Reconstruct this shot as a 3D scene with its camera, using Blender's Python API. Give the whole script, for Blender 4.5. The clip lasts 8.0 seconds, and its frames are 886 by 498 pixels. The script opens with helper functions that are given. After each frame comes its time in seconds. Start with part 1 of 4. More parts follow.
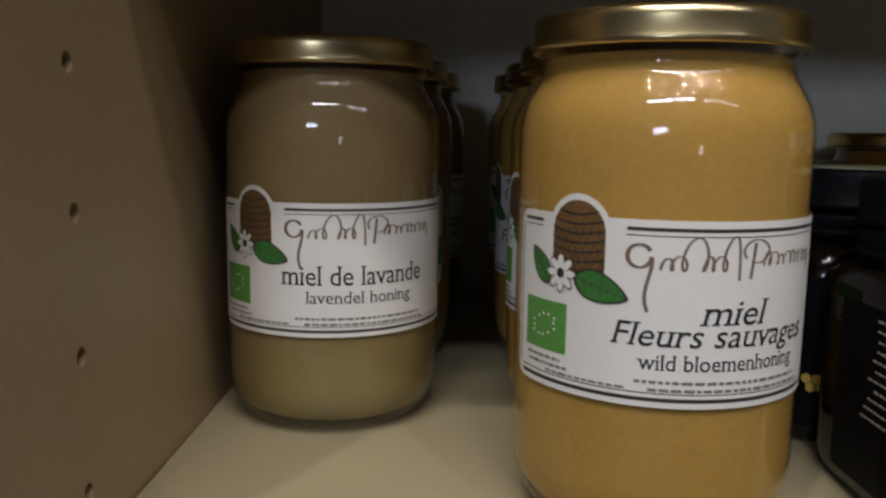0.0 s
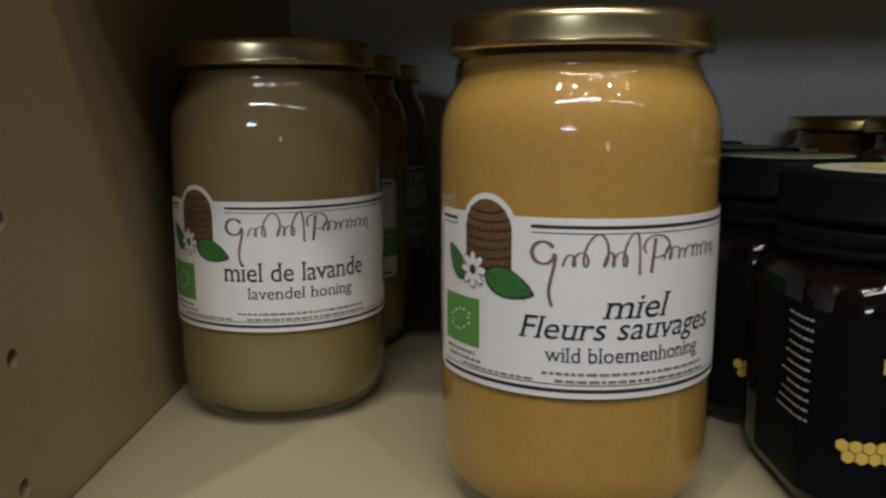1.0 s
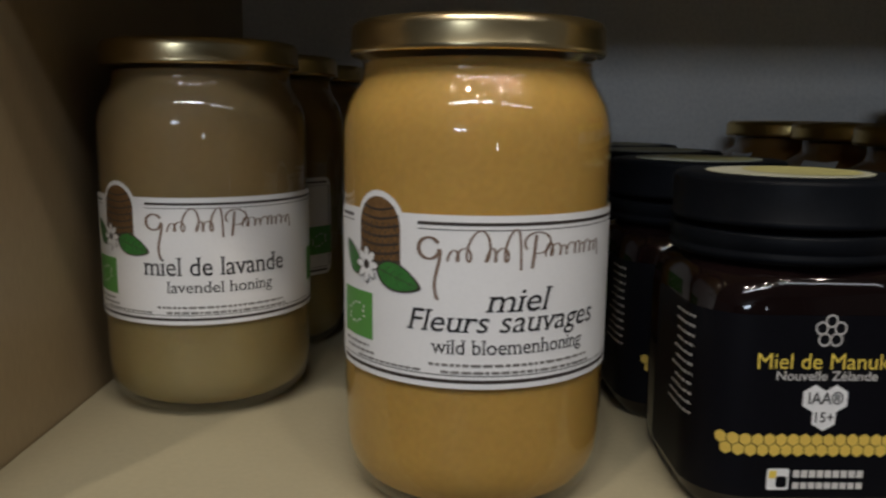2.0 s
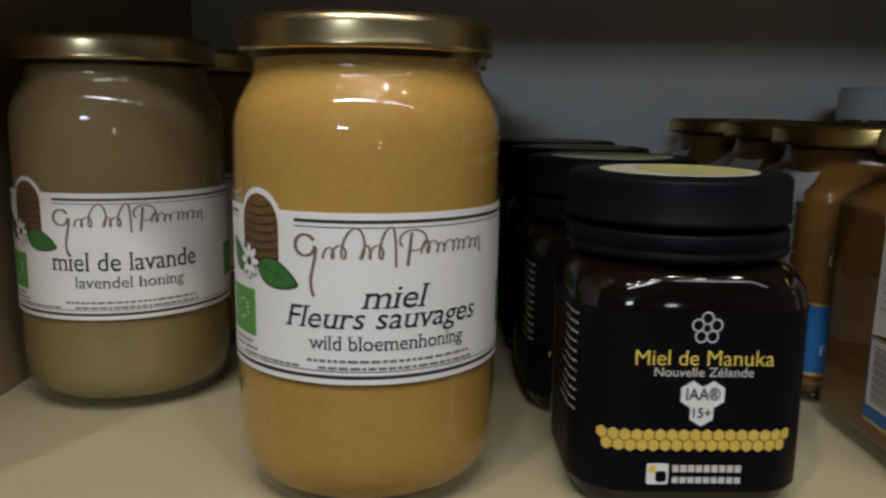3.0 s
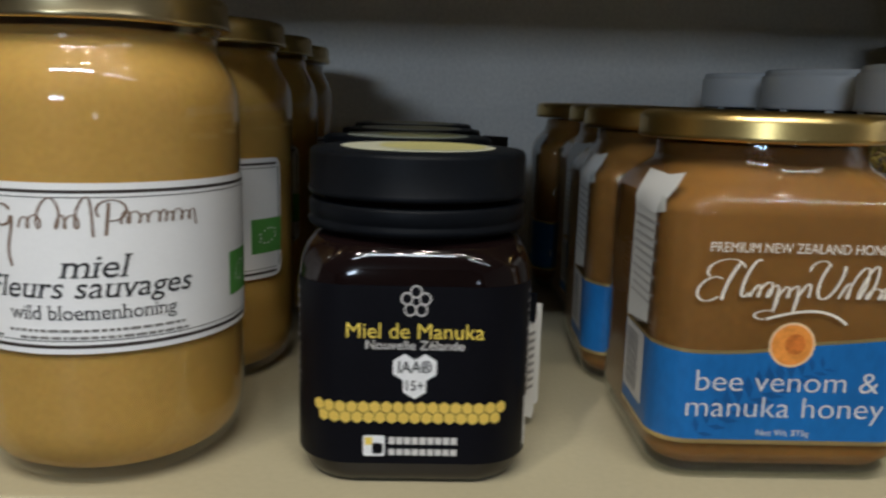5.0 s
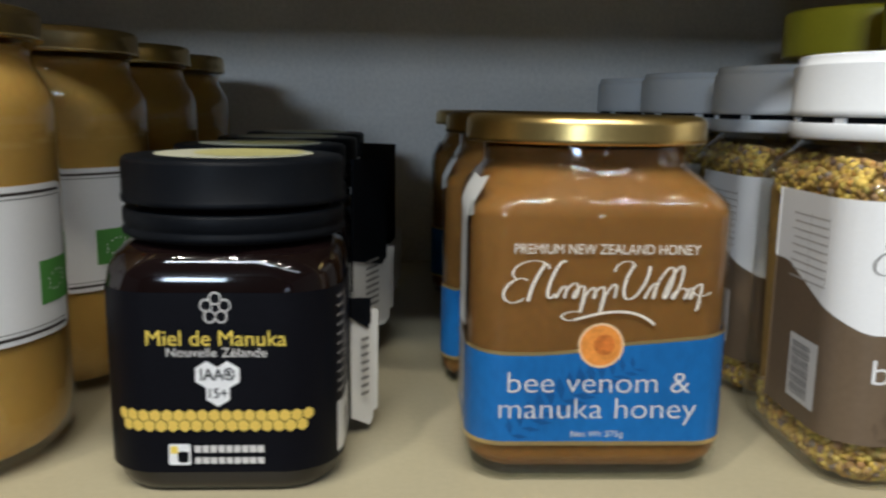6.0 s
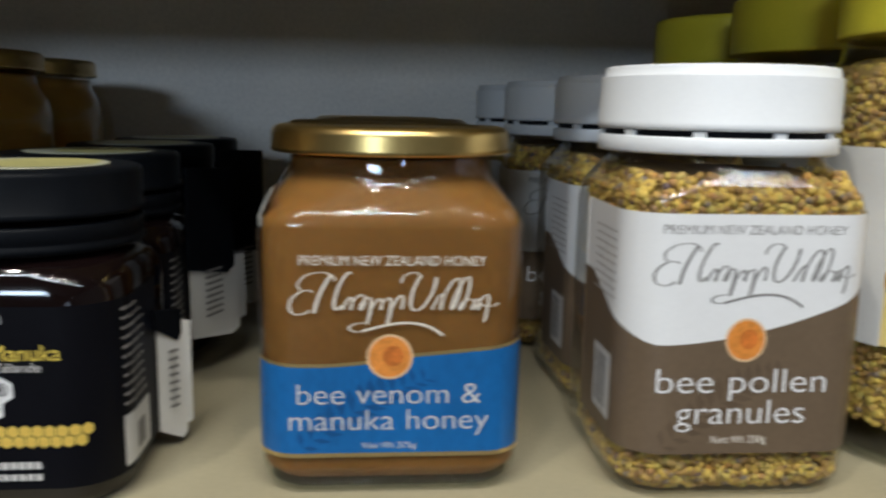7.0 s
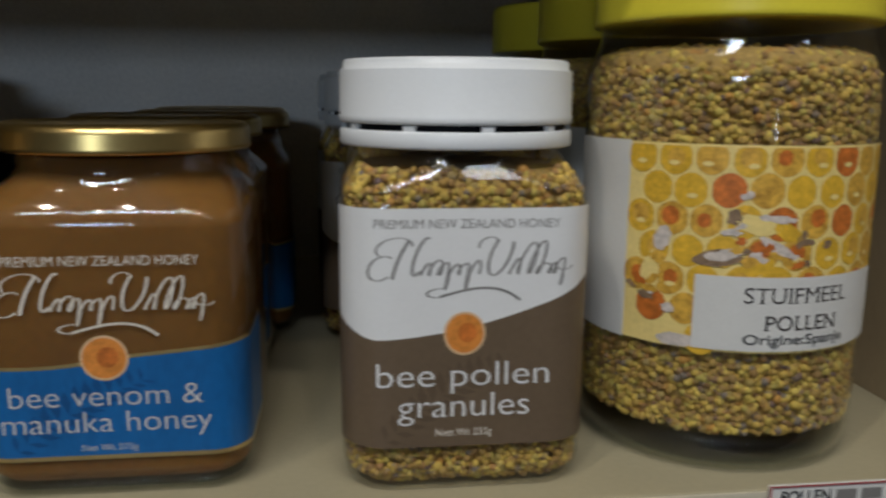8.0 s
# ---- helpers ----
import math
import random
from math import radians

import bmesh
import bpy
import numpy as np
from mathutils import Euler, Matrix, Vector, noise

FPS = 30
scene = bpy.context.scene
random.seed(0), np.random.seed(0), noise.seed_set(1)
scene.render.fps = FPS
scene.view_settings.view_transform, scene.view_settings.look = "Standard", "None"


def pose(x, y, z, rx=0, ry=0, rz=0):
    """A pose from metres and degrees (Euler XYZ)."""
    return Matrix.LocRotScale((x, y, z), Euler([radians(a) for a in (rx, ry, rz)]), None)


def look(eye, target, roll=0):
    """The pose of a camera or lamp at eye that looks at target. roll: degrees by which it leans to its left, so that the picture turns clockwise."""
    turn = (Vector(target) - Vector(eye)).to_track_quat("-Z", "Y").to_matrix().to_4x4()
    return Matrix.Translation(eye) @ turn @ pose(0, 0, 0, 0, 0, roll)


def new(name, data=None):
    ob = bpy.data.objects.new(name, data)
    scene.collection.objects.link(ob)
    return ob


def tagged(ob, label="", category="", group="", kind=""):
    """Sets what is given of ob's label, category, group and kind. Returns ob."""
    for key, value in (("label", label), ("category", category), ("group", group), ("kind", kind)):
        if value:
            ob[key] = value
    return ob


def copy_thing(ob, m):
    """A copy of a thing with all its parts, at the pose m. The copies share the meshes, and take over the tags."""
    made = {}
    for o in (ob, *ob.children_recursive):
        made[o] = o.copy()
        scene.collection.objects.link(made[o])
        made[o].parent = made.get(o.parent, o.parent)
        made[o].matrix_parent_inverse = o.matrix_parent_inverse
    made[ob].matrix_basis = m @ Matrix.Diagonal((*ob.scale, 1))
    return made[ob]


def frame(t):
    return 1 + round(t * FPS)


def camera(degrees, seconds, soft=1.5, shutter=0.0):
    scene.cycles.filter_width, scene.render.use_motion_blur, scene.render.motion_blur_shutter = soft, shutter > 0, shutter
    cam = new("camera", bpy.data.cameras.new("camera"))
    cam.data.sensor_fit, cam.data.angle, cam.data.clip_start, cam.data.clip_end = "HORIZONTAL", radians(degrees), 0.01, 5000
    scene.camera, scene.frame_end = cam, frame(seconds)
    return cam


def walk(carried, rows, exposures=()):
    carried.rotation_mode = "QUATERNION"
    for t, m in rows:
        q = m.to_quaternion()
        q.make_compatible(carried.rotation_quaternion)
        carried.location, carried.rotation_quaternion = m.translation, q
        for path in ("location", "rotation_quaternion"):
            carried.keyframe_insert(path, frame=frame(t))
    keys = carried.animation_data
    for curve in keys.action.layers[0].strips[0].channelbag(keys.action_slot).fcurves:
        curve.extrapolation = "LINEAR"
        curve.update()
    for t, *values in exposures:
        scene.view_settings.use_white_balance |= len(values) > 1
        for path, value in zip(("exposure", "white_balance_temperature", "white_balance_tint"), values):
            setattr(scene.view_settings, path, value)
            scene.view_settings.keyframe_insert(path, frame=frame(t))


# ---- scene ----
# ---- camera and walk ----
cam = camera(57.2, 8.0, soft=2.4, shutter=0.5)
# seconds, x, y, z, yaw, pitch, roll
ROWS = [
    (0.0, 0.0819, -0.1692, 0.0958, 0.74, -8.40, 0.90),
    (0.5, 0.0928, -0.1688, 0.0980, 1.15, -9.77, 0.04),
    (1.0, 0.1030, -0.1744, 0.1007, 1.13, -9.68, -0.18),
    (1.5, 0.1126, -0.1796, 0.1001, 0.62, -9.49, 0.16),
    (3.0, 0.1520, -0.1832, 0.1019, -0.51, -9.99, 0.81),
    (3.5, 0.1645, -0.1862, 0.1019, -0.28, -10.14, 0.80),
    (4.0, 0.1832, -0.1882, 0.1038, -0.90, -10.37, 1.34),
    (4.5, 0.2013, -0.1862, 0.1007, -0.76, -10.92, 1.64),
    (6.0, 0.2667, -0.1872, 0.0988, -2.17, -9.92, 0.82),
    (6.5, 0.2897, -0.1884, 0.1011, -2.59, -10.16, 0.55),
    (7.0, 0.3120, -0.1887, 0.1020, -4.77, -9.79, 1.06),
    (7.5, 0.3459, -0.1906, 0.1024, -6.49, -9.89, 1.28),
    (8.0, 0.3761, -0.1931, 0.1056, -7.26, -10.86, 0.52),
]
walk(cam, [(t, pose(x, y, z, 90 + pitch, 0, yaw) @ pose(0, 0, 0, 0, 0, roll)) for t, x, y, z, yaw, pitch, roll in ROWS],
     exposures=[(0.0, 0.46, 6900, 15), (1.5, 0.31, 6900, 15), (3.0, 0.50, 6800, 13), (4.5, 0.74, 6600, 11), (6.0, 1.26, 6450, 10), (6.5, 1.36, 6400, 10), (7.0, 1.06, 6400, 10), (7.5, 0.58, 6400, 11), (8.0, 0.27, 6450, 11)])

# ---- world and light ----
world = bpy.data.worlds.new("shop_air")
scene.world = world
world.use_nodes = True
world.node_tree.nodes["Background"].inputs[0].default_value = (0.9, 0.92, 1.0, 1)
world.node_tree.nodes["Background"].inputs[1].default_value = 0.02

SHELF_GAP = 0.191          # clear height between the boards
BACK = 0.335               # face of the back panel
RIGHT = 0.5673              # inner face of the right side panel


def spot(x, y, z, power, size, aim, colour=(1.0, 0.94, 0.82), cone=80):
    data = bpy.data.lights.new("ceiling_spot", "SPOT")
    data.energy, data.shadow_soft_size, data.spot_size, data.spot_blend, data.color = power, size, radians(cone), 0.6, colour
    ob = new("ceiling_spot_light", data)
    ob.matrix_world = look((x, y, z), aim)
    return ob


SPOTS = [(-0.40, -0.80, 1.66, 18), (-0.08, -0.86, 1.66, 6), (0.28, -0.82, 1.66, 5), (0.62, -0.86, 1.66, 8), (1.05, -0.82, 1.66, 4),
         (-0.22, -1.12, 1.66, 4), (0.12, -1.18, 1.66, 4), (0.24, -1.08, 1.66, 3), (0.50, -1.15, 1.66, 4), (0.86, -1.10, 1.66, 3)]
for sx, sy, sz, power in SPOTS:
    spot(sx, sy, sz, power, 0.02, (0.27, 0.03, 0.05))


def strip(x, y, z, length, width, power, colour):
    data = bpy.data.lights.new("ceiling_strip", "AREA")
    data.shape, data.size, data.size_y, data.energy, data.color = "RECTANGLE", length, width, power, colour
    ob = new("ceiling_strip_light", data)
    ob.matrix_world = look((x, y, z), (x, y + 0.35, z - 1))
    return ob


STRIPS = [(-0.10, -1.45, 9), (1.35, -1.45, 3)]
for sx, sy, power in STRIPS:
    strip(sx, sy, 1.70, 1.2, 0.10, power, (0.82, 0.91, 1.0))


# daylight in the opening of the shop's window, across the room
SOUTH = -6.2
WA, WB, WZ0, WZ1 = 1.63, 1.87, 0.12, 0.58
daylight = bpy.data.lights.new("window_daylight", "AREA")
daylight.shape, daylight.size, daylight.size_y, daylight.energy, daylight.color = "RECTANGLE", WB - WA - 0.08, WZ1 - WZ0 - 0.08, 1.6, (0.72, 0.86, 1.0)
new("window_daylight", daylight).matrix_world = look(((WA + WB) / 2, SOUTH + 0.02, (WZ0 + WZ1) / 2), (0.3, 0, 0.1))


# second, higher window of the same wall: unseen, added to light the shelf's back
VA, VB, VZ0, VZ1 = -2.20, -0.90, 1.00, 1.55
sidelight = bpy.data.lights.new("window_daylight", "AREA")
sidelight.shape, sidelight.size, sidelight.size_y, sidelight.energy, sidelight.color = "RECTANGLE", VB - VA - 0.08, VZ1 - VZ0 - 0.08, 32, (0.64, 0.80, 1.0)
new("window_daylight", sidelight).matrix_world = look(((VA + VB) / 2, SOUTH + 0.02, (VZ0 + VZ1) / 2), (0.35, 0.2, 0.1))


# ---- materials ----
def material(name):
    m = bpy.data.materials.new(name)
    m.use_nodes = True
    nt = m.node_tree
    return m, nt, nt.nodes, nt.links, nt.nodes["Principled BSDF"]


def coords(nt, scale=(1, 1, 1)):
    tc = nt.nodes.new("ShaderNodeTexCoord")
    mp = nt.nodes.new("ShaderNodeMapping")
    mp.inputs["Scale"].default_value = scale
    nt.links.new(tc.outputs["Object"], mp.inputs["Vector"])
    return mp.outputs["Vector"]


def noise_node(nt, vec, scale, detail=4.0, rough=0.55):
    n = nt.nodes.new("ShaderNodeTexNoise")
    n.inputs["Scale"].default_value, n.inputs["Detail"].default_value, n.inputs["Roughness"].default_value = scale, detail, rough
    nt.links.new(vec, n.inputs["Vector"])
    return n.outputs["Fac"]


def ramp(nt, fac, stops):
    r = nt.nodes.new("ShaderNodeValToRGB")
    e = r.color_ramp.elements
    while len(e) < len(stops):
        e.new(0.5)
    for el, (p, c) in zip(e, stops):
        el.position, el.color = p, (*c, 1)
    nt.links.new(fac, r.inputs[0])
    return r.outputs[0]


def bump(nt, bsdf, fac, strength, distance):
    b = nt.nodes.new("ShaderNodeBump")
    b.inputs["Strength"].default_value, b.inputs["Distance"].default_value = strength, distance
    nt.links.new(fac, b.inputs["Height"])
    nt.links.new(b.outputs[0], bsdf.inputs["Normal"])


def surface(name, colour, vary=0.12, rough=0.5, scale=60.0, fine=900.0, metal=0.0, relief=0.15, depth=0.0002, coat=0.0, sss=0.0, stretch=(1, 1, 1), coarse=None):
    """A plain surface with variation at two scales and a fine relief."""
    m, nt, nodes, links, p = material(name)
    vec = coords(nt, stretch)
    big = noise_node(nt, vec, scale)
    small = noise_node(nt, vec, fine, 3.0)
    mix = nodes.new("ShaderNodeMath")
    mix.operation = "MULTIPLY_ADD"
    links.new(small, mix.inputs[0])
    mix.inputs[1].default_value = 0.5
    half = nodes.new("ShaderNodeMath")
    half.operation = "MULTIPLY"
    half.inputs[1].default_value = 0.5
    links.new(big, half.inputs[0])
    links.new(half.outputs[0], mix.inputs[2])
    lo = tuple(c * (1 - vary) for c in colour)
    hi = tuple(min(1.0, c * (1 + vary)) for c in colour)
    links.new(ramp(nt, mix.outputs[0], [(0.3, coarse or lo), (0.7, hi)]), p.inputs["Base Color"])
    p.inputs["Roughness"].default_value, p.inputs["Metallic"].default_value = rough, metal
    p.inputs["Coat Weight"].default_value = coat
    p.inputs["Coat Roughness"].default_value = 0.05
    if sss:
        p.inputs["Subsurface Weight"].default_value = sss
        p.inputs["Subsurface Radius"].default_value = (0.006, 0.003, 0.001)
        p.inputs["Subsurface Scale"].default_value = 1.0
    if relief:
        bump(nt, p, mix.outputs[0], relief, depth)
    return m


def ink(name, colour, rough=0.5):
    return surface(name, colour, 0.06, rough, 150, 1500, relief=0.0)


def thin_glass(name, tint=(1, 1, 1), rough=0.03, gloss=1.0):
    m, nt, nodes, links, p = material(name)
    nodes.remove(p)
    out = nodes["Material Output"]
    clear = nodes.new("ShaderNodeBsdfTransparent")
    clear.inputs[0].default_value = (*tint, 1)
    shine = nodes.new("ShaderNodeBsdfGlossy")
    shine.inputs["Color"].default_value = (gloss, gloss, gloss, 1)
    shine.inputs["Roughness"].default_value = rough
    facing = nodes.new("ShaderNodeLayerWeight")
    facing.inputs["Blend"].default_value = 0.5
    power = nodes.new("ShaderNodeMath")
    power.operation = "POWER"
    power.inputs[1].default_value = 4.0
    nt.links.new(facing.outputs["Facing"], power.inputs[0])
    fres = nodes.new("ShaderNodeMath")
    fres.operation = "MULTIPLY_ADD"
    fres.inputs[1].default_value, fres.inputs[2].default_value = 0.8, 0.045
    nt.links.new(power.outputs[0], fres.inputs[0])
    vec = coords(nt)
    wave = noise_node(nt, vec, 45, 2)
    b = nodes.new("ShaderNodeBump")
    b.inputs["Strength"].default_value, b.inputs["Distance"].default_value = 0.2, 0.0006
    links.new(wave, b.inputs["Height"])
    links.new(b.outputs[0], shine.inputs["Normal"])
    mix = nodes.new("ShaderNodeMixShader")
    links.new(fres.outputs[0], mix.inputs[0])
    links.new(clear.outputs[0], mix.inputs[1])
    links.new(shine.outputs[0], mix.inputs[2])
    links.new(mix.outputs[0], out.inputs[0])
    return m


def granule_material(name, stops):
    m, nt, nodes, links, p = material(name)
    geo = nodes.new("ShaderNodeNewGeometry")
    col = ramp(nt, geo.outputs["Random Per Island"], stops)
    links.new(col, p.inputs["Base Color"])
    p.inputs["Roughness"].default_value = 0.75
    bump(nt, p, noise_node(nt, coords(nt), 1500, 2), 0.4, 0.0002)
    return m


def shaded_top(m, low, high, z0, z1):
    """Paints shade into a honey: a paler lower part runs to a browner upper part."""
    nt = m.node_tree
    p = nt.nodes["Principled BSDF"]
    tc = nt.nodes.new("ShaderNodeTexCoord")
    sep = nt.nodes.new("ShaderNodeSeparateXYZ")
    nt.links.new(tc.outputs["Object"], sep.inputs[0])
    wob = nt.nodes.new("ShaderNodeMath")
    wob.operation = "MULTIPLY_ADD"
    nt.links.new(noise_node(nt, coords(nt), 40, 3), wob.inputs[0])
    wob.inputs[1].default_value = 0.016
    nt.links.new(sep.outputs[2], wob.inputs[2])
    span = nt.nodes.new("ShaderNodeMapRange")
    span.inputs["From Min"].default_value, span.inputs["From Max"].default_value = z0 + 0.008, z1 + 0.008
    nt.links.new(wob.outputs[0], span.inputs[0])
    grain = p.inputs["Base Color"].links[0].from_socket
    tint = nt.nodes.new("ShaderNodeMix")
    tint.data_type, tint.blend_type = "RGBA", "MULTIPLY"
    tint.inputs[0].default_value = 1.0
    nt.links.new(grain, tint.inputs[6])
    nt.links.new(ramp(nt, span.outputs[0], [(0.0, low), (1.0, high)]), tint.inputs[7])
    nt.links.new(tint.outputs[2], p.inputs["Base Color"])
    return m


def dull(m, level):
    m.node_tree.nodes["Principled BSDF"].inputs["Specular IOR Level"].default_value = level
    return m


M = {
    "board": surface("cream_melamine_board", (0.41, 0.362, 0.238), 0.07, 0.42, 14, 500, relief=0.1, depth=0.0001),
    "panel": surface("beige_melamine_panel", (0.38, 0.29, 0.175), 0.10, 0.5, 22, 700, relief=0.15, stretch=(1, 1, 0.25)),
    "back": surface("grey_white_back_panel", (0.86, 0.815, 0.755), 0.12, 0.6, 9, 400, relief=0.12),
    "edge": surface("cream_edge_strip", (0.66, 0.60, 0.46), 0.06, 0.4, 30, 800),
    "dark": surface("drilled_hole_wood", (0.10, 0.06, 0.03), 0.3, 0.9, 400, 2000),
    # lavender honey: the upper shelf's shade is painted into its upper part
    "honey_cream": shaded_top(dull(surface("set_lavender_honey", (0.40, 0.30, 0.155), 0.10, 0.5, 35, 600, relief=0.04, sss=0.25), 0.2), (0.78, 0.80, 0.70), (0.76, 0.68, 0.63), 0.012, 0.085),
    "honey_gold": dull(surface("set_flower_honey", (0.57, 0.335, 0.088), 0.12, 0.5, 30, 600, relief=0.04, sss=0.25), 0.2),
    "honey_amber": dull(surface("amber_manuka_honey", (0.25, 0.116, 0.031), 0.22, 0.5, 28, 500, relief=0.04, sss=0.35), 0.12),
    "glass": thin_glass("clear_jar_glass", (0.95, 0.96, 0.94)),
    "plastic": thin_glass("clear_plastic_jar", (0.93, 0.93, 0.91), 0.08),
    "thick_glass": thin_glass("thick_base_glass", (0.72, 0.74, 0.70), 0.05),
    "gold": surface("gold_lacquered_tinplate", (0.72, 0.58, 0.33), 0.06, 0.26, 40, 900, metal=1.0, relief=0.03),
    "brass": surface("bright_gold_tinplate", (0.72, 0.52, 0.20), 0.06, 0.30, 40, 900, metal=1.0, relief=0.03),
    "black_plastic": dull(surface("black_ribbed_plastic", (0.005, 0.006, 0.008), 0.3, 0.42, 60, 900, relief=0.1), 0.07),
    "black_gloss": surface("near_black_jar_wall", (0.006, 0.003, 0.003), 0.3, 0.06, 30, 700, relief=0.02),
    "black_label": dull(surface("satin_black_label", (0.004, 0.004, 0.006), 0.2, 0.45, 60, 900, relief=0.02), 0.12),
    "white_plastic": surface("white_ribbed_plastic", (0.84, 0.86, 0.88), 0.03, 0.35, 50, 900, relief=0.05),
    "yellow_plastic": surface("lemon_yellow_lid_paint", (0.80, 0.68, 0.05), 0.05, 0.35, 50, 900, relief=0.05),
    "paper": surface("white_label_paper", (0.85, 0.85, 0.85), 0.03, 0.45, 60, 1200, relief=0.05),
    "sticker": surface("off_white_sticker_paper", (0.72, 0.71, 0.68), 0.05, 0.55, 80, 1200, relief=0.08),
    "ink_black": ink("black_print", (0.02, 0.02, 0.02)),
    "ink_grey": ink("grey_print", (0.22, 0.21, 0.20)),
    "ink_faint": ink("faint_grey_print", (0.46, 0.44, 0.42)),
    "ink_brown": ink("brown_pen_print", (0.20, 0.13, 0.09)),
    "ink_line": ink("dark_border_print", (0.05, 0.04, 0.035), 0.3),
    "ink_gold": surface("gold_foil_print", (0.75, 0.56, 0.24), 0.08, 0.3, 200, 1500, metal=0.8, relief=0),
    "ink_hex": ink("yellow_cell_print", (0.72, 0.50, 0.10), 0.4),
    "ink_yellow": ink("yellow_letter_print", (0.80, 0.60, 0.10), 0.4),
    "ink_white": ink("white_letter_print", (0.80, 0.80, 0.80), 0.4),
    "ink_silver": ink("silver_letter_print", (0.62, 0.60, 0.58), 0.35),
    "ink_pale": ink("pale_cream_letter_print", (0.80, 0.74, 0.64), 0.4),
    "hive": surface("straw_skep_print", (0.17, 0.09, 0.035), 0.35, 0.5, 300, 1400, relief=0.0),
    "leaf": surface("leaf_green_print", (0.04, 0.19, 0.04), 0.25, 0.5, 300, 1400, relief=0.0),
    "logo_green": ink("logo_green_print", (0.10, 0.33, 0.07)),
    "blue": surface("cobalt_blue_band", (0.009, 0.125, 0.37), 0.18, 0.35, 90, 700, relief=0.0, stretch=(1, 1, 0.4)),
    "deep_blue": surface("deep_blue_leaf_print", (0.006, 0.080, 0.25), 0.2, 0.38, 90, 700, relief=0.0),
    "deep_taupe": surface("deep_taupe_leaf_print", (0.125, 0.086, 0.054), 0.12, 0.4, 60, 700, relief=0.0),
    "taupe": surface("taupe_band", (0.155, 0.108, 0.068), 0.10, 0.38, 60, 700, relief=0.0),
    "orange": surface("orange_swirl_seal", (0.75, 0.27, 0.05), 0.25, 0.4, 260, 900, relief=0.0),
    "pearl": ink("pale_orange_seal_rim", (0.78, 0.52, 0.30)),
    "comb": surface("yellow_comb_print", (0.90, 0.62, 0.10), 0.16, 0.4, 55, 500, relief=0.0),
    "comb_wall": surface("pale_comb_wall_print", (0.90, 0.70, 0.26), 0.12, 0.4, 90, 700, relief=0.0),
    "cell_a": surface("orange_cell_print", (0.80, 0.40, 0.06), 0.5, 0.4, 260, 700, relief=0.0),
    "cell_b": surface("red_cell_print", (0.60, 0.17, 0.03), 0.5, 0.4, 260, 700, relief=0.0),
    "cell_c": surface("gold_cell_print", (0.78, 0.46, 0.04), 0.3, 0.4, 200, 700, relief=0.0),
    "smudge": surface("brown_print_patch", (0.26, 0.17, 0.10), 0.45, 0.5, 350, 900, relief=0.0),
    "wing": surface("pale_print_patch", (0.66, 0.58, 0.52), 0.3, 0.5, 350, 900, relief=0.0),
    "disc_yellow": surface("worn_yellow_disc_print", (0.46, 0.43, 0.17), 0.3, 0.4, 90, 900, relief=0.0),
    "label_disc": surface("cream_lid_label", (0.48, 0.48, 0.36), 0.15, 0.4, 60, 900, relief=0.0),
    "red": ink("red_border_print", (0.36, 0.05, 0.05)),
    "plaster": surface("shop_wall_paint", (0.36, 0.33, 0.29), 0.05, 0.9, 3, 120, relief=0.2),
    "tiles": surface("brown_shop_floor", (0.22, 0.16, 0.11), 0.15, 0.5, 4, 90, relief=0.1),
    "pollen_core": surface("packed_pollen", (0.48, 0.31, 0.10), 0.4, 0.9, 500, 1500, relief=0.4, depth=0.0006),
    "pollen": granule_material("bee_pollen_granules", [(0.0, (0.26, 0.14, 0.05)), (0.14, (0.42, 0.25, 0.07)), (0.30, (0.56, 0.36, 0.08)), (0.46, (0.70, 0.49, 0.10)), (0.56, (0.34, 0.19, 0.07)),
                                                       (0.68, (0.50, 0.40, 0.10)), (0.78, (0.82, 0.60, 0.13)), (0.86, (0.15, 0.10, 0.10)), (0.93, (0.60, 0.30, 0.06)), (0.98, (0.24, 0.19, 0.15))]),
}


# ---- building helpers ----
def link_bm(name, bm, mat, parent=None, label="", smooth=False):
    me = bpy.data.meshes.new(name)
    bm.to_mesh(me)
    bm.free()
    me.materials.append(mat)
    if smooth:
        for p in me.polygons:
            p.use_smooth = True
    ob = new(name, me)
    if parent:
        ob.parent = parent
    if label:
        tagged(ob, label)
    return ob


def part(name, bm, mat, parent, label="", smooth=False):
    return link_bm(name, bm, mat, parent, label, smooth)


def box_bm(x0, x1, y0, y1, z0, z1, bevel=0.0):
    bm = bmesh.new()
    bmesh.ops.create_cube(bm, size=1)
    for v in bm.verts:
        v.co = Vector(((x0 + x1) / 2 + v.co.x * (x1 - x0), (y0 + y1) / 2 + v.co.y * (y1 - y0), (z0 + z1) / 2 + v.co.z * (z1 - z0)))
    if bevel:
        bmesh.ops.bevel(bm, geom=bm.edges[:], offset=bevel, segments=2, affect="EDGES", profile=0.6)
    return bm


def rings_bm(rings, close_bottom=True, close_top=True):
    """A skin through rings of points (lists of equal length)."""
    bm = bmesh.new()
    rows = [[bm.verts.new(p) for p in ring] for ring in rings]
    n = len(rows[0])
    for a, b in zip(rows, rows[1:]):
        for i in range(n):
            bm.faces.new((a[i], a[(i + 1) % n], b[(i + 1) % n], b[i]))
    if close_bottom:
        bm.faces.new(rows[0][::-1])
    if close_top:
        bm.faces.new(rows[-1])
    return bm


def turned(profile, n=64, **kw):
    """A turned body from (radius, z) pairs."""
    return rings_bm([[(r * math.cos(2 * math.pi * i / n), r * math.sin(2 * math.pi * i / n), z) for i in range(n)] for r, z in profile], **kw)


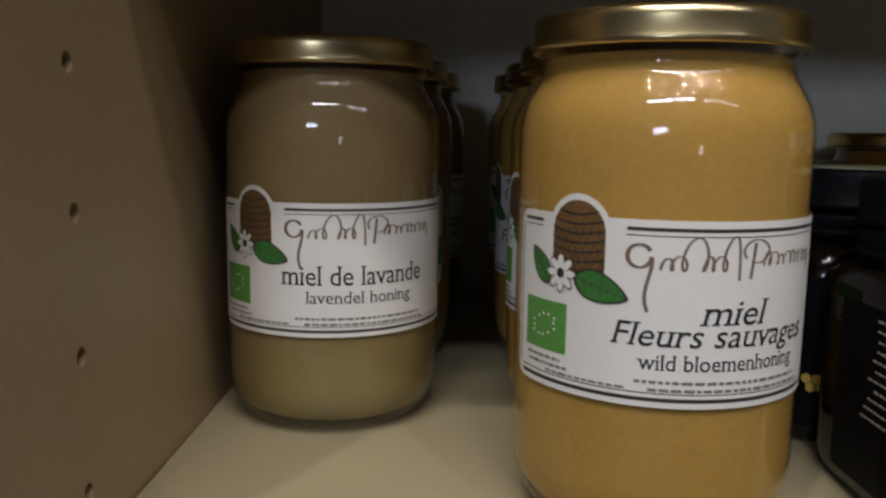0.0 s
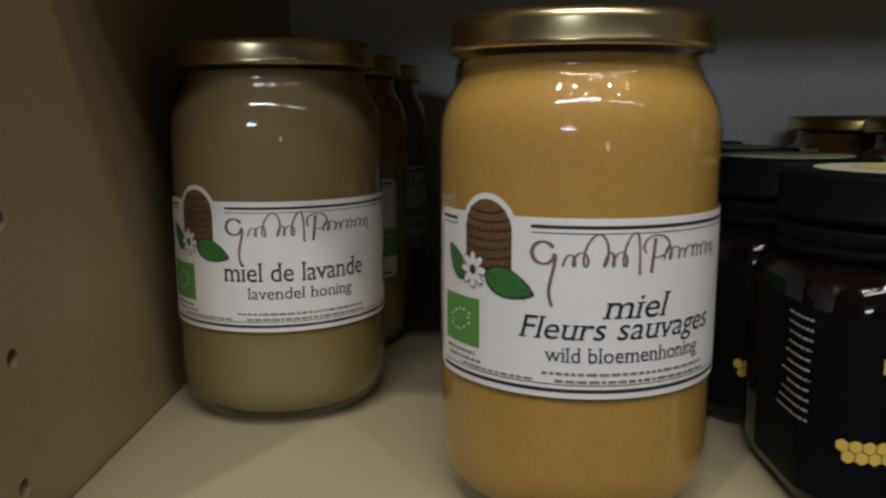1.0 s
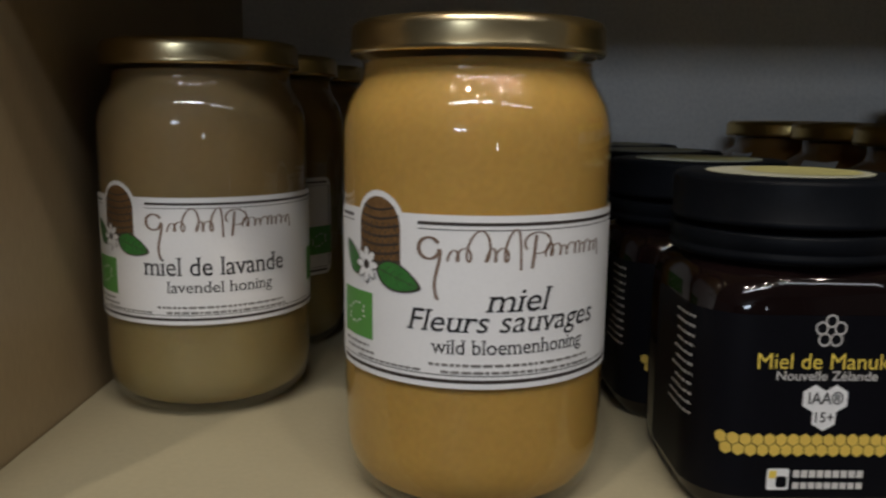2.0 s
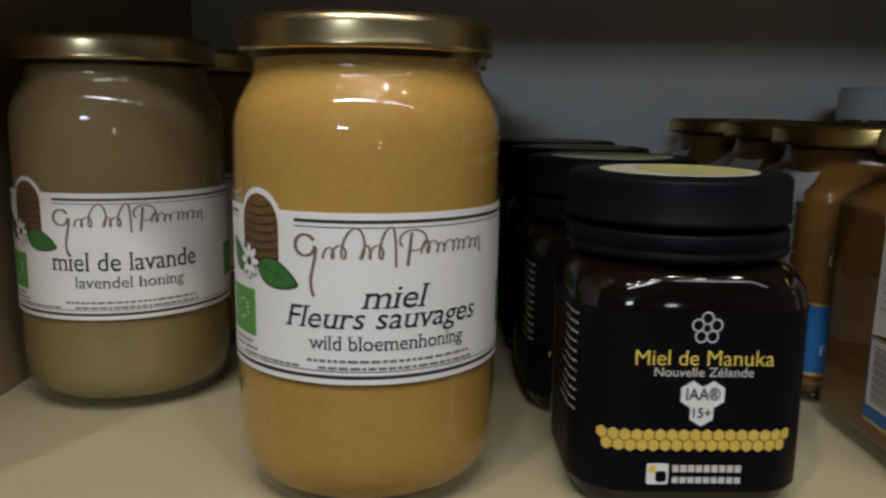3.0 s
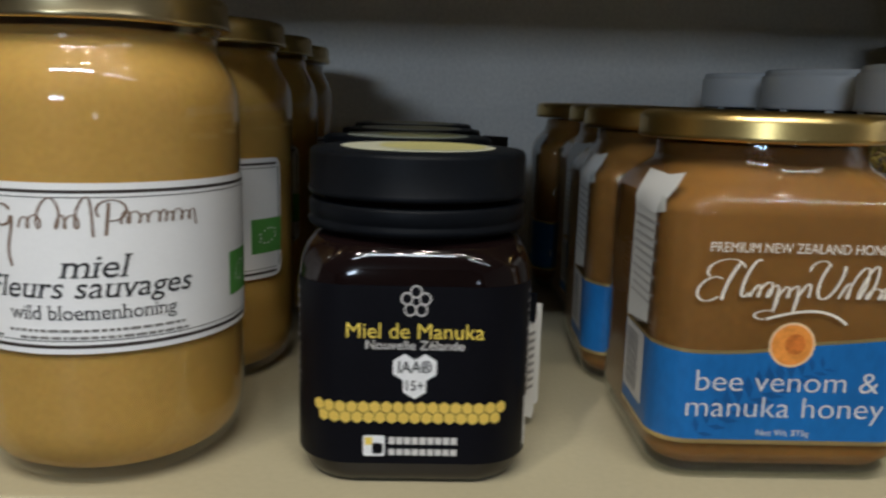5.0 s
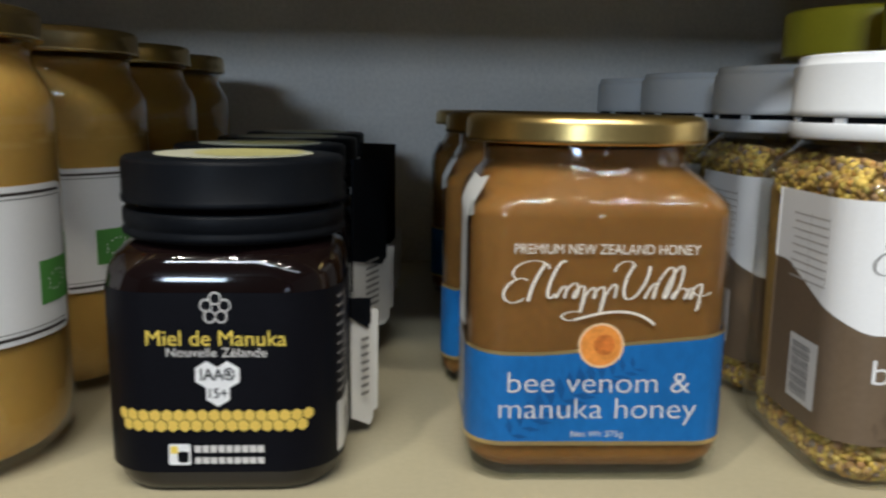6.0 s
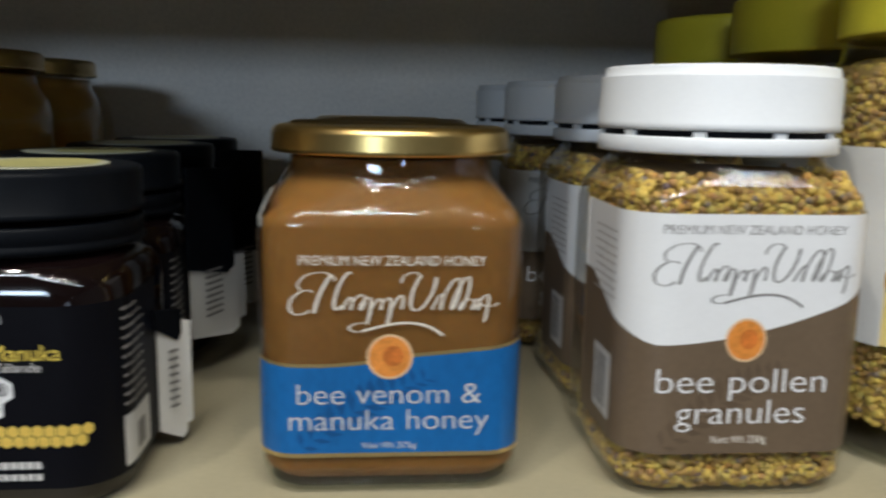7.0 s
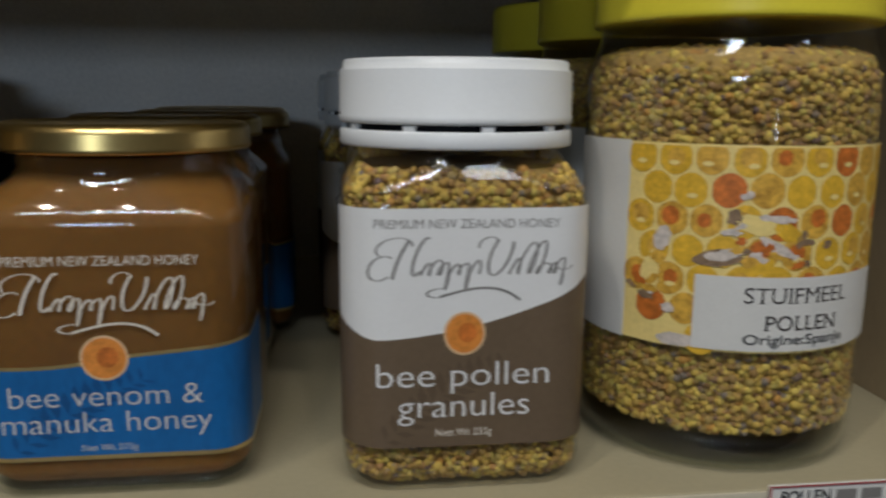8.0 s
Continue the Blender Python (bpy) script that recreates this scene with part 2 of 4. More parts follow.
def ribbed(profile, n=120, depth=0.00025, z0=0.0, z1=1.0):
    """A turned cap whose side carries fine upright ribs between z0 and z1."""
    return rings_bm([[((r - (depth if i % 2 and z0 <= z <= z1 else 0)) * math.cos(2 * math.pi * i / n),
                       (r - (depth if i % 2 and z0 <= z <= z1 else 0)) * math.sin(2 * math.pi * i / n), z) for i in range(n)] for r, z in profile])


def squircle(hw, hd, rc, z, n=10):
    """A ring of a rectangle with rounded corners."""
    rc = min(rc, hw, hd)
    pts = []
    for cx, cy, a0 in ((hw - rc, hd - rc, 0), (-hw + rc, hd - rc, 90), (-hw + rc, -hd + rc, 180), (hw - rc, -hd + rc, 270)):
        for i in range(n + 1):
            a = radians(a0 + 90 * i / n)
            pts.append((cx + rc * math.cos(a), cy + rc * math.sin(a), z))
    return pts


def round_map(radius):
    def f(u, off):
        a = u / radius
        return (radius + off) * math.sin(a), -(radius + off) * math.cos(a)
    return f


def square_map(hw, hd, rc):
    """Along the front of a rounded square body, u from the middle of the front face."""
    def f(u, off):
        s, u = (1 if u >= 0 else -1), abs(u)
        flat, arc = hw - rc, rc * math.pi / 2
        if u <= flat:
            x, y = u, -hd - off
        elif u <= flat + arc:
            a = (u - flat) / rc
            x, y = flat + (rc + off) * math.sin(a), -(hd - rc) - (rc + off) * math.cos(a)
        else:
            x, y = hw + off, -(hd - rc) + (u - flat - arc)
        return s * x, y
    return f


def flat_map(u, off):
    return u, -off


def lay(bm, fmap, off, step=0.002):
    """Bends a drawing in x (along) and y (up) onto a body."""
    if bm.verts:
        lo, hi = min(v.co.x for v in bm.verts), max(v.co.x for v in bm.verts)
        x = math.floor(lo / step) * step + step
        while x < hi:
            if hi - lo > step * 1.5:
                bmesh.ops.bisect_plane(bm, geom=bm.verts[:] + bm.edges[:] + bm.faces[:], plane_co=(x, 0, 0), plane_no=(1, 0, 0))
            x += step
    for v in bm.verts:
        px, py = fmap(v.co.x, off)
        v.co = Vector((px, py, v.co.y))
    return bm


def poly_bm(*polys):
    bm = bmesh.new()
    for p in polys:
        bm.faces.new([bm.verts.new((x, y, 0)) for x, y in p])
    return bm


def rect(x0, x1, y0, y1):
    return [(x0, y0), (x1, y0), (x1, y1), (x0, y1)]


def oval(cx, cy, rx, ry, n=20, turn=0.0):
    out = []
    for i in range(n):
        a = 2 * math.pi * i / n
        x, y = rx * math.cos(a), ry * math.sin(a)
        out.append((cx + x * math.cos(turn) - y * math.sin(turn), cy + x * math.sin(turn) + y * math.cos(turn)))
    return out


def rounded(x0, x1, y0, y1, r, n=5):
    pts = []
    for cx, cy, a0 in ((x1 - r, y1 - r, 0), (x0 + r, y1 - r, 90), (x0 + r, y0 + r, 180), (x1 - r, y0 + r, 270)):
        for i in range(n + 1):
            a = radians(a0 + 90 * i / n)
            pts.append((cx + r * math.cos(a), cy + r * math.sin(a)))
    return pts


def frame_polys(x0, x1, y0, y1, w):
    return [rect(x0, x1, y0, y0 + w), rect(x0, x1, y1 - w, y1), rect(x0, x0 + w, y0 + w, y1 - w), rect(x1 - w, x1, y0 + w, y1 - w)]


def serifs(bm, reach=0.055, thick=0.045):
    """Adds small feet to the flat ends of the letters' stems."""
    feet = []
    for e in bm.edges:
        a, b = e.verts[0].co, e.verts[1].co
        if len(e.link_faces) != 1 or abs(a.y - b.y) > 0.004 or not 0.03 < abs(a.x - b.x) < 0.17:
            continue
        inward = 1 if e.link_faces[0].calc_center_median().y > a.y else -1
        feet.append((min(a.x, b.x) - reach, max(a.x, b.x) + reach, a.y, a.y + inward * thick))
    for x0, x1, y0, y1 in feet:
        bm.faces.new([bm.verts.new((x, y, 0)) for x, y in ((x0, min(y0, y1)), (x1, min(y0, y1)), (x1, max(y0, y1)), (x0, max(y0, y1)))])


def text_bm(body, x0, x1, base, cap, lean=0.0, heavy=0.0, feet=False):
    """Letters of the built-in font, set between x0 and x1 on a base line, capitals of height cap."""
    data = bpy.data.curves.new("lettering", "FONT")
    data.body, data.size, data.shear, data.offset, data.resolution_u = body, 1.0, lean, heavy, 4
    ob = new("lettering", data)
    me = bpy.data.meshes.new_from_object(ob.evaluated_get(bpy.context.evaluated_depsgraph_get()))
    bpy.data.objects.remove(ob)
    bpy.data.curves.remove(data)
    bm = bmesh.new()
    bm.from_mesh(me)
    bpy.data.meshes.remove(me)
    if feet:
        serifs(bm)
    lo, hi = min(v.co.x for v in bm.verts), max(v.co.x for v in bm.verts)
    for v in bm.verts:
        v.co = Vector((x0 + (v.co.x - lo) * (x1 - x0) / (hi - lo), base + v.co.y * cap / 0.69, 0))
    return bm


def ribbon(points, w, thin=0.45):
    """A pen line along the points, thicker where it runs upright."""
    polys = []
    edge = []
    for i, (x, y) in enumerate(points):
        a, b = points[max(0, i - 1)], points[min(len(points) - 1, i + 1)]
        dx, dy = b[0] - a[0], b[1] - a[1]
        d = math.hypot(dx, dy) or 1
        k = w / 2 * (thin + (1 - thin) * abs(dy) / d)
        edge.append(((x - dy / d * k, y + dx / d * k), (x + dy / d * k, y - dx / d * k)))
    for (a, b), (c, d) in zip(edge, edge[1:]):
        polys.append([a, b, d, c])
    return polys


def scribble(x0, x1, y0, h, loops, tall, low, w, lean=0.3, seed=1):
    """A looping pen line that stands for handwriting; it spells nothing."""
    rng = random.Random(seed)
    wide = [rng.uniform(0.7, 1.35) * (1.25 if k in tall else 1.0) for k in range(loops)]
    roll = [rng.choice((0.30, 0.50, 0.62, 0.80)) for k in range(loops)]
    size = [tall.get(k, rng.uniform(0.75, 1.15)) for k in range(loops)]
    unit = (x1 - x0) / sum(wide)
    pts, x = [], x0
    for k in range(loops):
        for i in range(18):
            s = i / 18
            ph = 2 * math.pi * s
            y = h * size[k] * (1 - math.cos(ph)) / 2
            if ph > math.pi:
                y -= low.get(k, 0.0) * h * math.sin(ph - math.pi) ** 2
            back = 0.9 if k in tall or k in low else roll[k]
            pts.append((x + unit * wide[k] * (s - 0.45 * back * math.sin(ph)) + lean * y, y0 + y))
        x += unit * wide[k]
    return ribbon(pts, w, 0.35)


def resize(thing, across, up):
    """Scales the parts of a thing about its base."""
    for ob in thing.children_recursive:
        ob.data.transform(Matrix.Diagonal((across, across, up, 1)))


# ---- the shop room ----
def slab(name, dims, mat, label):
    return tagged(link_bm(name, box_bm(*dims), mat), label, "", "", "structure")


WEST = -4.6
slab("floor", (WEST, 2.8, SOUTH, 0.47, -1.15, -1.10), M["tiles"], "brown tiled floor of the shop")
slab("ceiling", (WEST, 2.8, SOUTH, 0.47, 1.75, 1.80), M["plaster"], "beige plastered ceiling of the shop")
for x0, x1, z0, z1 in ((WEST, VA, -1.10, 1.75), (VA, VB, VZ1, 1.75), (VA, VB, -1.10, VZ0), (VB, WA, -1.10, 1.75), (WA, WB, WZ1, 1.75), (WA, WB, -1.10, WZ0), (WB, 2.8, -1.10, 1.75)):
    slab("wall_south", (x0, x1, SOUTH - 0.12, SOUTH, z0, z1), M["plaster"], "plain beige wall round two windows")
slab("wall_north", (WEST, 2.8, 0.42, 0.47, -1.10, 1.75), M["plaster"], "plain beige wall behind the shelves")
slab("wall_west", (WEST - 0.05, WEST, SOUTH - 0.12, 0.47, -1.15, 1.80), M["plaster"], "plain beige end wall")
slab("wall_east", (2.8, 2.85, SOUTH - 0.12, 0.47, -1.15, 1.80), M["plaster"], "plain beige end wall")


def wall_window(name, xa, xb, za, zb, label):
    ob = tagged(new(name), label, "", "", "structure")
    for x0, x1, z0, z1 in ((xa, xa + 0.04, za, zb), (xb - 0.04, xb, za, zb), (xa + 0.04, xb - 0.04, zb - 0.04, zb), (xa + 0.04, xb - 0.04, za, za + 0.04)):
        part("window_frame", box_bm(x0, x1, SOUTH - 0.08, SOUTH - 0.03, z0, z1, 0.004), M["white_plastic"], ob)
    part("pane", box_bm(xa + 0.04, xb - 0.04, SOUTH - 0.06, SOUTH - 0.052, za + 0.04, zb - 0.04), M["glass"], ob)


wall_window("window_1", WA, WB, WZ0, WZ1, "small shop window in a white frame")
# frame and pane round the added fill light
wall_window("window_2", VA, VB, VZ0, VZ1, "wide high unseen window, added to light the shelf's back")


# ---- the shelf unit ----
HOLE_Y, HOLE_Z = 0.0042, 0.1086


def drilled_panel():
    """Left side panel with a column of shelf-pin holes, 32 mm apart."""
    bm = bmesh.new()
    front, back, low, high, thick, half, rad = -0.032, BACK, -0.35, 0.60, 0.018, 0.008, 0.0023
    zs = [HOLE_Z + 0.032 * k for k in range(-5, 8)]
    quad = lambda pts: bm.faces.new([bm.verts.new(p) for p in pts])
    ya, yb = HOLE_Y - half, HOLE_Y + half
    quad([(0, front, low), (0, ya, low), (0, ya, high), (0, front, high)])
    quad([(0, yb, low), (0, back, low), (0, back, high), (0, yb, high)])
    z = low
    for c in zs:
        quad([(0, ya, z), (0, yb, z), (0, yb, c - half), (0, ya, c - half)])
        z = c + half
        n = 24
        sq, ci, deep = [], [], []
        for i in range(n):
            a = 2 * math.pi * i / n + math.pi / 4
            ca, sa = math.cos(a), math.sin(a)
            k = half / max(abs(ca), abs(sa))
            sq.append(bm.verts.new((0, HOLE_Y + k * ca, c + k * sa)))
            ci.append(bm.verts.new((0, HOLE_Y + rad * ca, c + rad * sa)))
            deep.append(bm.verts.new((-0.009, HOLE_Y + rad * ca, c + rad * sa)))
        for i in range(n):
            j = (i + 1) % n
            bm.faces.new((sq[i], sq[j], ci[j], ci[i]))
            bm.faces.new((ci[i], ci[j], deep[j], deep[i]))
        bm.faces.new(deep)
    quad([(0, ya, z), (0, yb, z), (0, yb, high), (0, ya, high)])
    t = -thick
    quad([(t, front, low), (t, front, high), (t, back, high), (t, back, low)])
    quad([(0, front, low), (0, front, high), (t, front, high), (t, front, low)])
    quad([(0, back, low), (t, back, low), (t, back, high), (0, back, high)])
    quad([(0, front, high), (0, back, high), (t, back, high), (t, front, high)])
    quad([(0, front, low), (t, front, low), (t, back, low), (0, back, low)])
    bmesh.ops.recalc_face_normals(bm, faces=bm.faces[:])
    return bm


unit = tagged(new("shelf_unit"), "cream and beige melamine shop shelf unit with drilled sides", "shelf unit")
part("shelf", box_bm(0.0005, RIGHT - 0.0005, 0.0, BACK - 0.0005, -0.020, 0.0, 0.0007), M["board"], unit, "cream melamine shelf board")
part("shelf", box_bm(0.0005, RIGHT - 0.0005, 0.0, BACK - 0.0005, SHELF_GAP, SHELF_GAP + 0.020, 0.0007), M["board"], unit, "cream melamine shelf board")
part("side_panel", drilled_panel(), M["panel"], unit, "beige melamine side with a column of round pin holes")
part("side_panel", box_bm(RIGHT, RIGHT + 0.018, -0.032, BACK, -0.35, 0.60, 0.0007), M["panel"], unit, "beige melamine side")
part("back_panel", box_bm(-0.018, RIGHT + 0.018, BACK, BACK + 0.008, -0.35, 0.60), M["back"], unit, "greyish white back panel")
part("edge_strip", box_bm(0.001, RIGHT - 0.001, -0.0008, -0.0001, -0.0196, -0.0004), M["edge"], unit, "cream edge strip")


# ---- round honey jars ----
JR = 0.0354                 # radius of the label round the body


def shifted(thing, low, high, old_low, old_high):
    """Moves a label with its prints up and down so that it runs from low to high."""
    k = (high - low) / (old_high - old_low)
    for ob in (thing, *thing.children_recursive):
        ob.data.transform(Matrix.Translation((0, 0, low - k * old_low)) @ Matrix.Diagonal((1, 1, k, 1)))


def round_jar(honey, title, tag, low, high):
    jar = new("honey_jar")
    outer = [(0.0235, 0.0016), (0.0250, 0.0), (0.0280, 0.0006), (0.0312, 0.0028), (0.0334, 0.0060), (0.0346, 0.0100), (0.0352, 0.0160), (0.0353, 0.0900), (0.0352, 0.0960), (0.0347, 0.0992), (0.0337, 0.1023),
             (0.0320, 0.1055), (0.0306, 0.1078), (0.0299, 0.1100), (0.0298, 0.1128), (0.0309, 0.1136), (0.0309, 0.1160), (0.0300, 0.1175)]
    part("glass", turned(outer, 72, close_top=False), M["glass"], jar, "clear glass body", True)
    fill = [(0.0230, 0.0030), (0.0280, 0.0036), (0.0308, 0.0052), (0.0328, 0.0078), (0.0340, 0.0112), (0.0346, 0.0165), (0.0347, 0.0900), (0.0346, 0.0958), (0.0341, 0.0990), (0.0331, 0.1021), (0.0314, 0.1053),
            (0.0300, 0.1076), (0.0293, 0.1100), (0.0293, 0.1122), (0.0280, 0.1130)]
    part("honey", turned(fill, 72), honey, jar, "", True)
    lid = [(0.0318, 0.1146), (0.0327, 0.1142), (0.0332, 0.1149), (0.0331, 0.1157), (0.0328, 0.1164), (0.0328, 0.1200), (0.0326, 0.1213), (0.0319, 0.1222), (0.0306, 0.1226), (0.0297, 0.1220), (0.0285, 0.1218)]
    part("lid", turned(lid, 96), M["gold"], jar, "gold twist-off metal lid", True)
    wrap = round_map(JR)
    f = lambda u, off: wrap(u * 0.978, off)
    lab = part("label", lay(poly_bm(rounded(-0.0555, 0.0555, 0.0314, 0.0741, 0.004)), f, 0.00015), M["paper"], jar, "white paper label with a beehive drawing", True)
    part("hive_tab", lay(poly_bm(oval(-0.0342, 0.0695, 0.0086, 0.0096, 28)), f, 0.00016), M["paper"], lab)
    lines = []
    for w, d in ((0.0008, 0.0017), (0.00022, 0.0034)):
        lines += [rect(-0.0225, 0.0530, 0.0741 - d - w, 0.0741 - d), rect(-0.0530, -0.0450, 0.0741 - d - w, 0.0741 - d)]
    for w, d in ((0.0009, 0.0014), (0.00022, 0.0032)):
        lines += [rect(-0.0525, 0.0525, 0.0314 + d, 0.0314 + d + w)]
    lines += [rect(-0.0543, -0.0538, 0.0350, 0.0705), rect(0.0538, 0.0543, 0.0350, 0.0705)]
    part("border", lay(poly_bm(*lines), f, 0.00022), M["ink_line"], lab, "dark double border")
    part("hive_drawing", lay(poly_bm(oval(-0.0342, 0.0700, 0.0070, 0.0076, 28), rect(-0.0412, -0.0272, 0.0600, 0.0700)), f, 0.00024), M["hive"], lab, "brown straw beehive drawing")
    ring = []
    for k in range(7):
        z = 0.0618 + k * 0.0022
        hw = 0.0070 * (1 if z < 0.070 else math.sqrt(max(0.05, 1 - ((z - 0.070) / 0.0076) ** 2)))
        n = 10
        dn = [(-0.0342 - hw + 2 * hw * i / n, z - 0.0010 * math.sin(math.pi * i / n)) for i in range(n + 1)]
        ring.append(dn + [(x, y + 0.0005) for x, y in dn[::-1]])
    for band in ring:
        part("hive_band", lay(poly_bm(band), f, 0.00029), M["ink_line"], lab)
    ticks = [rect(-0.0404 + 0.0019 * k + 0.0009 * (j % 2), -0.0401 + 0.0019 * k + 0.0009 * (j % 2), 0.0604 + 0.0022 * j, 0.0624 + 0.0022 * j) for j in range(5) for k in range(7)]
    tagged(part("hive_stitch", lay(poly_bm(*ticks), f, 0.00028), M["ink_line"], lab), kind="stuff")
    for lx, lz, long, wide, turn in ((-0.0282, 0.0578, 0.0070, 0.0034, -0.30), (-0.0452, 0.0612, 0.0054, 0.0027, 2.25)):
        leaf = lambda k: [(lx + k * (px * math.cos(turn) - pz * math.sin(turn)), lz + k * (px * math.sin(turn) + pz * math.cos(turn)))
                          for px, pz in [(long * math.cos(a), wide * math.sin(a) * abs(math.sin(a)) ** 0.35 * (1.05 - 0.3 * math.cos(a))) for a in [2 * math.pi * n / 24 for n in range(24)]]]
        part("leaf_drawing", lay(poly_bm(leaf(1.0)), f, 0.00030), M["ink_line"], lab, "green leaf drawing with a dark outline")
        part("leaf_blade", lay(poly_bm(leaf(0.88)), f, 0.00032), M["leaf"], lab)
        axis = lambda u, w: (lx + u * math.cos(turn) - w * math.sin(turn), lz + u * math.sin(turn) + w * math.cos(turn))
        veins = [[axis(-long, -0.0001), axis(long, -0.0001), axis(long, 0.0001), axis(-long, 0.0001)]]
        for k in range(5):
            u = -0.6 * long + 0.28 * long * k
            for side in (-1, 1):
                veins.append([axis(u, 0), axis(u + 0.0002, 0), axis(u + 0.22 * long + 0.0001, side * 0.62 * wide), axis(u + 0.22 * long, side * 0.62 * wide)])
        tagged(part("leaf_vein", lay(poly_bm(*veins), f, 0.00034), M["ink_line"], lab), kind="stuff")
    tagged(part("flower_outline", lay(poly_bm(*[oval(-0.0385 + 0.0025 * math.cos(a), 0.0600 + 0.0028 * math.sin(a), 0.0020, 0.0011, 14, a) for a in [k * 2 * math.pi / 8 for k in range(8)]]), f, 0.00037), M["ink_line"], lab), kind="stuff")
    tagged(part("flower_drawing", lay(poly_bm(*[oval(-0.0385 + 0.0025 * math.cos(a), 0.0600 + 0.0028 * math.sin(a), 0.0017, 0.0009, 14, a) for a in [k * 2 * math.pi / 8 for k in range(8)]]), f, 0.00041), M["paper"], lab, "white flower drawing"), kind="stuff")
    part("flower_heart", lay(poly_bm(oval(-0.0385, 0.0600, 0.0011, 0.0011, 12)), f, 0.00045), M["ink_line"], lab)
    for c in (-0.0437, 0.0480):
        part("organic_mark", lay(poly_bm(rect(c - 0.0073, c + 0.0073, 0.0404, 0.0527)), f, 0.00024), M["logo_green"], lab, "green rectangle printed on the label")
        dots = [oval(c + 0.0034 * math.cos(a) * (1.25 if k % 2 else 1), 0.0466 + 0.0026 * math.sin(a) + 0.0008 * math.cos(a), 0.0004, 0.0004, 6) for k, a in enumerate([j * math.pi / 6 for j in range(12)])]
        part("organic_star", lay(poly_bm(*dots), f, 0.00030), M["paper"], lab)
    rng = random.Random(4)
    pen = scribble(-0.0150, 0.0020, 0.0630, 0.0034, 6, {2: 2.2, 5: 2.3}, {5: 1.6}, 0.0006, 0.12, 11)
    pen += scribble(0.0088, 0.0275, 0.0640, 0.0030, 9, {}, {8: 0.9}, 0.00055, 0.12, 14)
    pen += ribbon([(-0.0170 - 0.0026 * (1 - math.cos(a)), 0.0660 + 0.0026 * math.sin(a)) for a in [0.5 + 0.25 * k for k in range(24)]], 0.0010)
    pen += ribbon([(-0.0168 - 0.0022 * math.sin(k * 0.26) * (k / 11), 0.0655 - 0.0011 * k) for k in range(12)], 0.0008)
    pen += ribbon([(0.0066 + 0.0034 * math.sin(a), 0.0674 + 0.0026 * math.cos(a)) for a in [-2.2 + 0.25 * k for k in range(24)]], 0.0006)
    pen += ribbon([(0.0052 + 0.0001 * k, 0.0612 + 0.0009 * k) for k in range(10)], 0.0008)
    part("signature", lay(poly_bm(*pen), f, 0.00026), M["ink_brown"], lab, "brown pen strokes across the label")
    small = [rect(-0.0195, -0.0165 + 0.040, 0.0370, 0.0377), rect(-0.0165, 0.0245, 0.0352, 0.0359), rect(-0.0500, -0.0380, 0.0383, 0.0390), rect(-0.0490, -0.0360, 0.0366, 0.0373), rect(-0.0425, -0.0215, 0.0352, 0.0358)]
    bits = []
    for q in small:
        x, x1, y0, y1 = q[0][0], q[1][0], q[0][1], q[2][1]
        while x < x1:
            w = rng.uniform(0.0008, 0.0026)
            bits.append(rect(x, min(x + w, x1), y0, y1))
            x += w + 0.0005
    tagged(part("small_print", lay(poly_bm(*bits), f, 0.00026), M["ink_grey"], lab), kind="stuff")
    for words, x0, x1, base, cap, lean, heavy in title:
        part("lettering", lay(text_bm(words, x0, x1, base, cap, lean, heavy, True), f, 0.00028), M["ink_black"], lab, "black letters")
    shifted(lab, low, high, 0.0314, 0.0741)
    return tagged(jar, tag, "honey jar")


FLOWER = [("miel", -0.0060, 0.0110, 0.0508, 0.0058, 0.22, 0.0), ("Fleurs sauvages", -0.0252, 0.0258, 0.0457, 0.0054, 0.22, 0.0), ("wild bloemenhoning", -0.0190, 0.0214, 0.0402, 0.0036, 0.0, 0.0)]
LAVENDER = [("miel de lavande", -0.0238, 0.0238, 0.0482, 0.0062, 0.0, 0.0), ("lavendel honing", -0.0160, 0.0190, 0.0424, 0.0038, 0.0, -0.004)]

lavender = round_jar(M["honey_cream"], LAVENDER, "glass jar of pale creamy lavender honey with a gold lid", 0.0325, 0.0732)
tagged(lavender, group="lavender honey jars")
lavender.matrix_world = pose(0.0411, 0.1048, 0.0003, 0, 0, 20)
for x, y, turn in ((0.0454, 0.1762, -25), (0.0512, 0.2474, 40)):
    copy_thing(lavender, pose(x, y, 0.0003, 0, 0, turn))

flower = round_jar(M["honey_gold"], FLOWER, "glass jar of golden wild flower honey with a gold lid", 0.0362, 0.0772)
tagged(flower, group="flower honey jars")
flower.matrix_world = pose(0.1334, 0.0362, 0.0003, 0, 0, 11.7)
for x, y, turn in ((0.1360, 0.1076, -18), (0.1354, 0.1790, -30), (0.1340, 0.2504, 8)):
    copy_thing(flower, pose(x, y, 0.0003, 0, 0, turn))


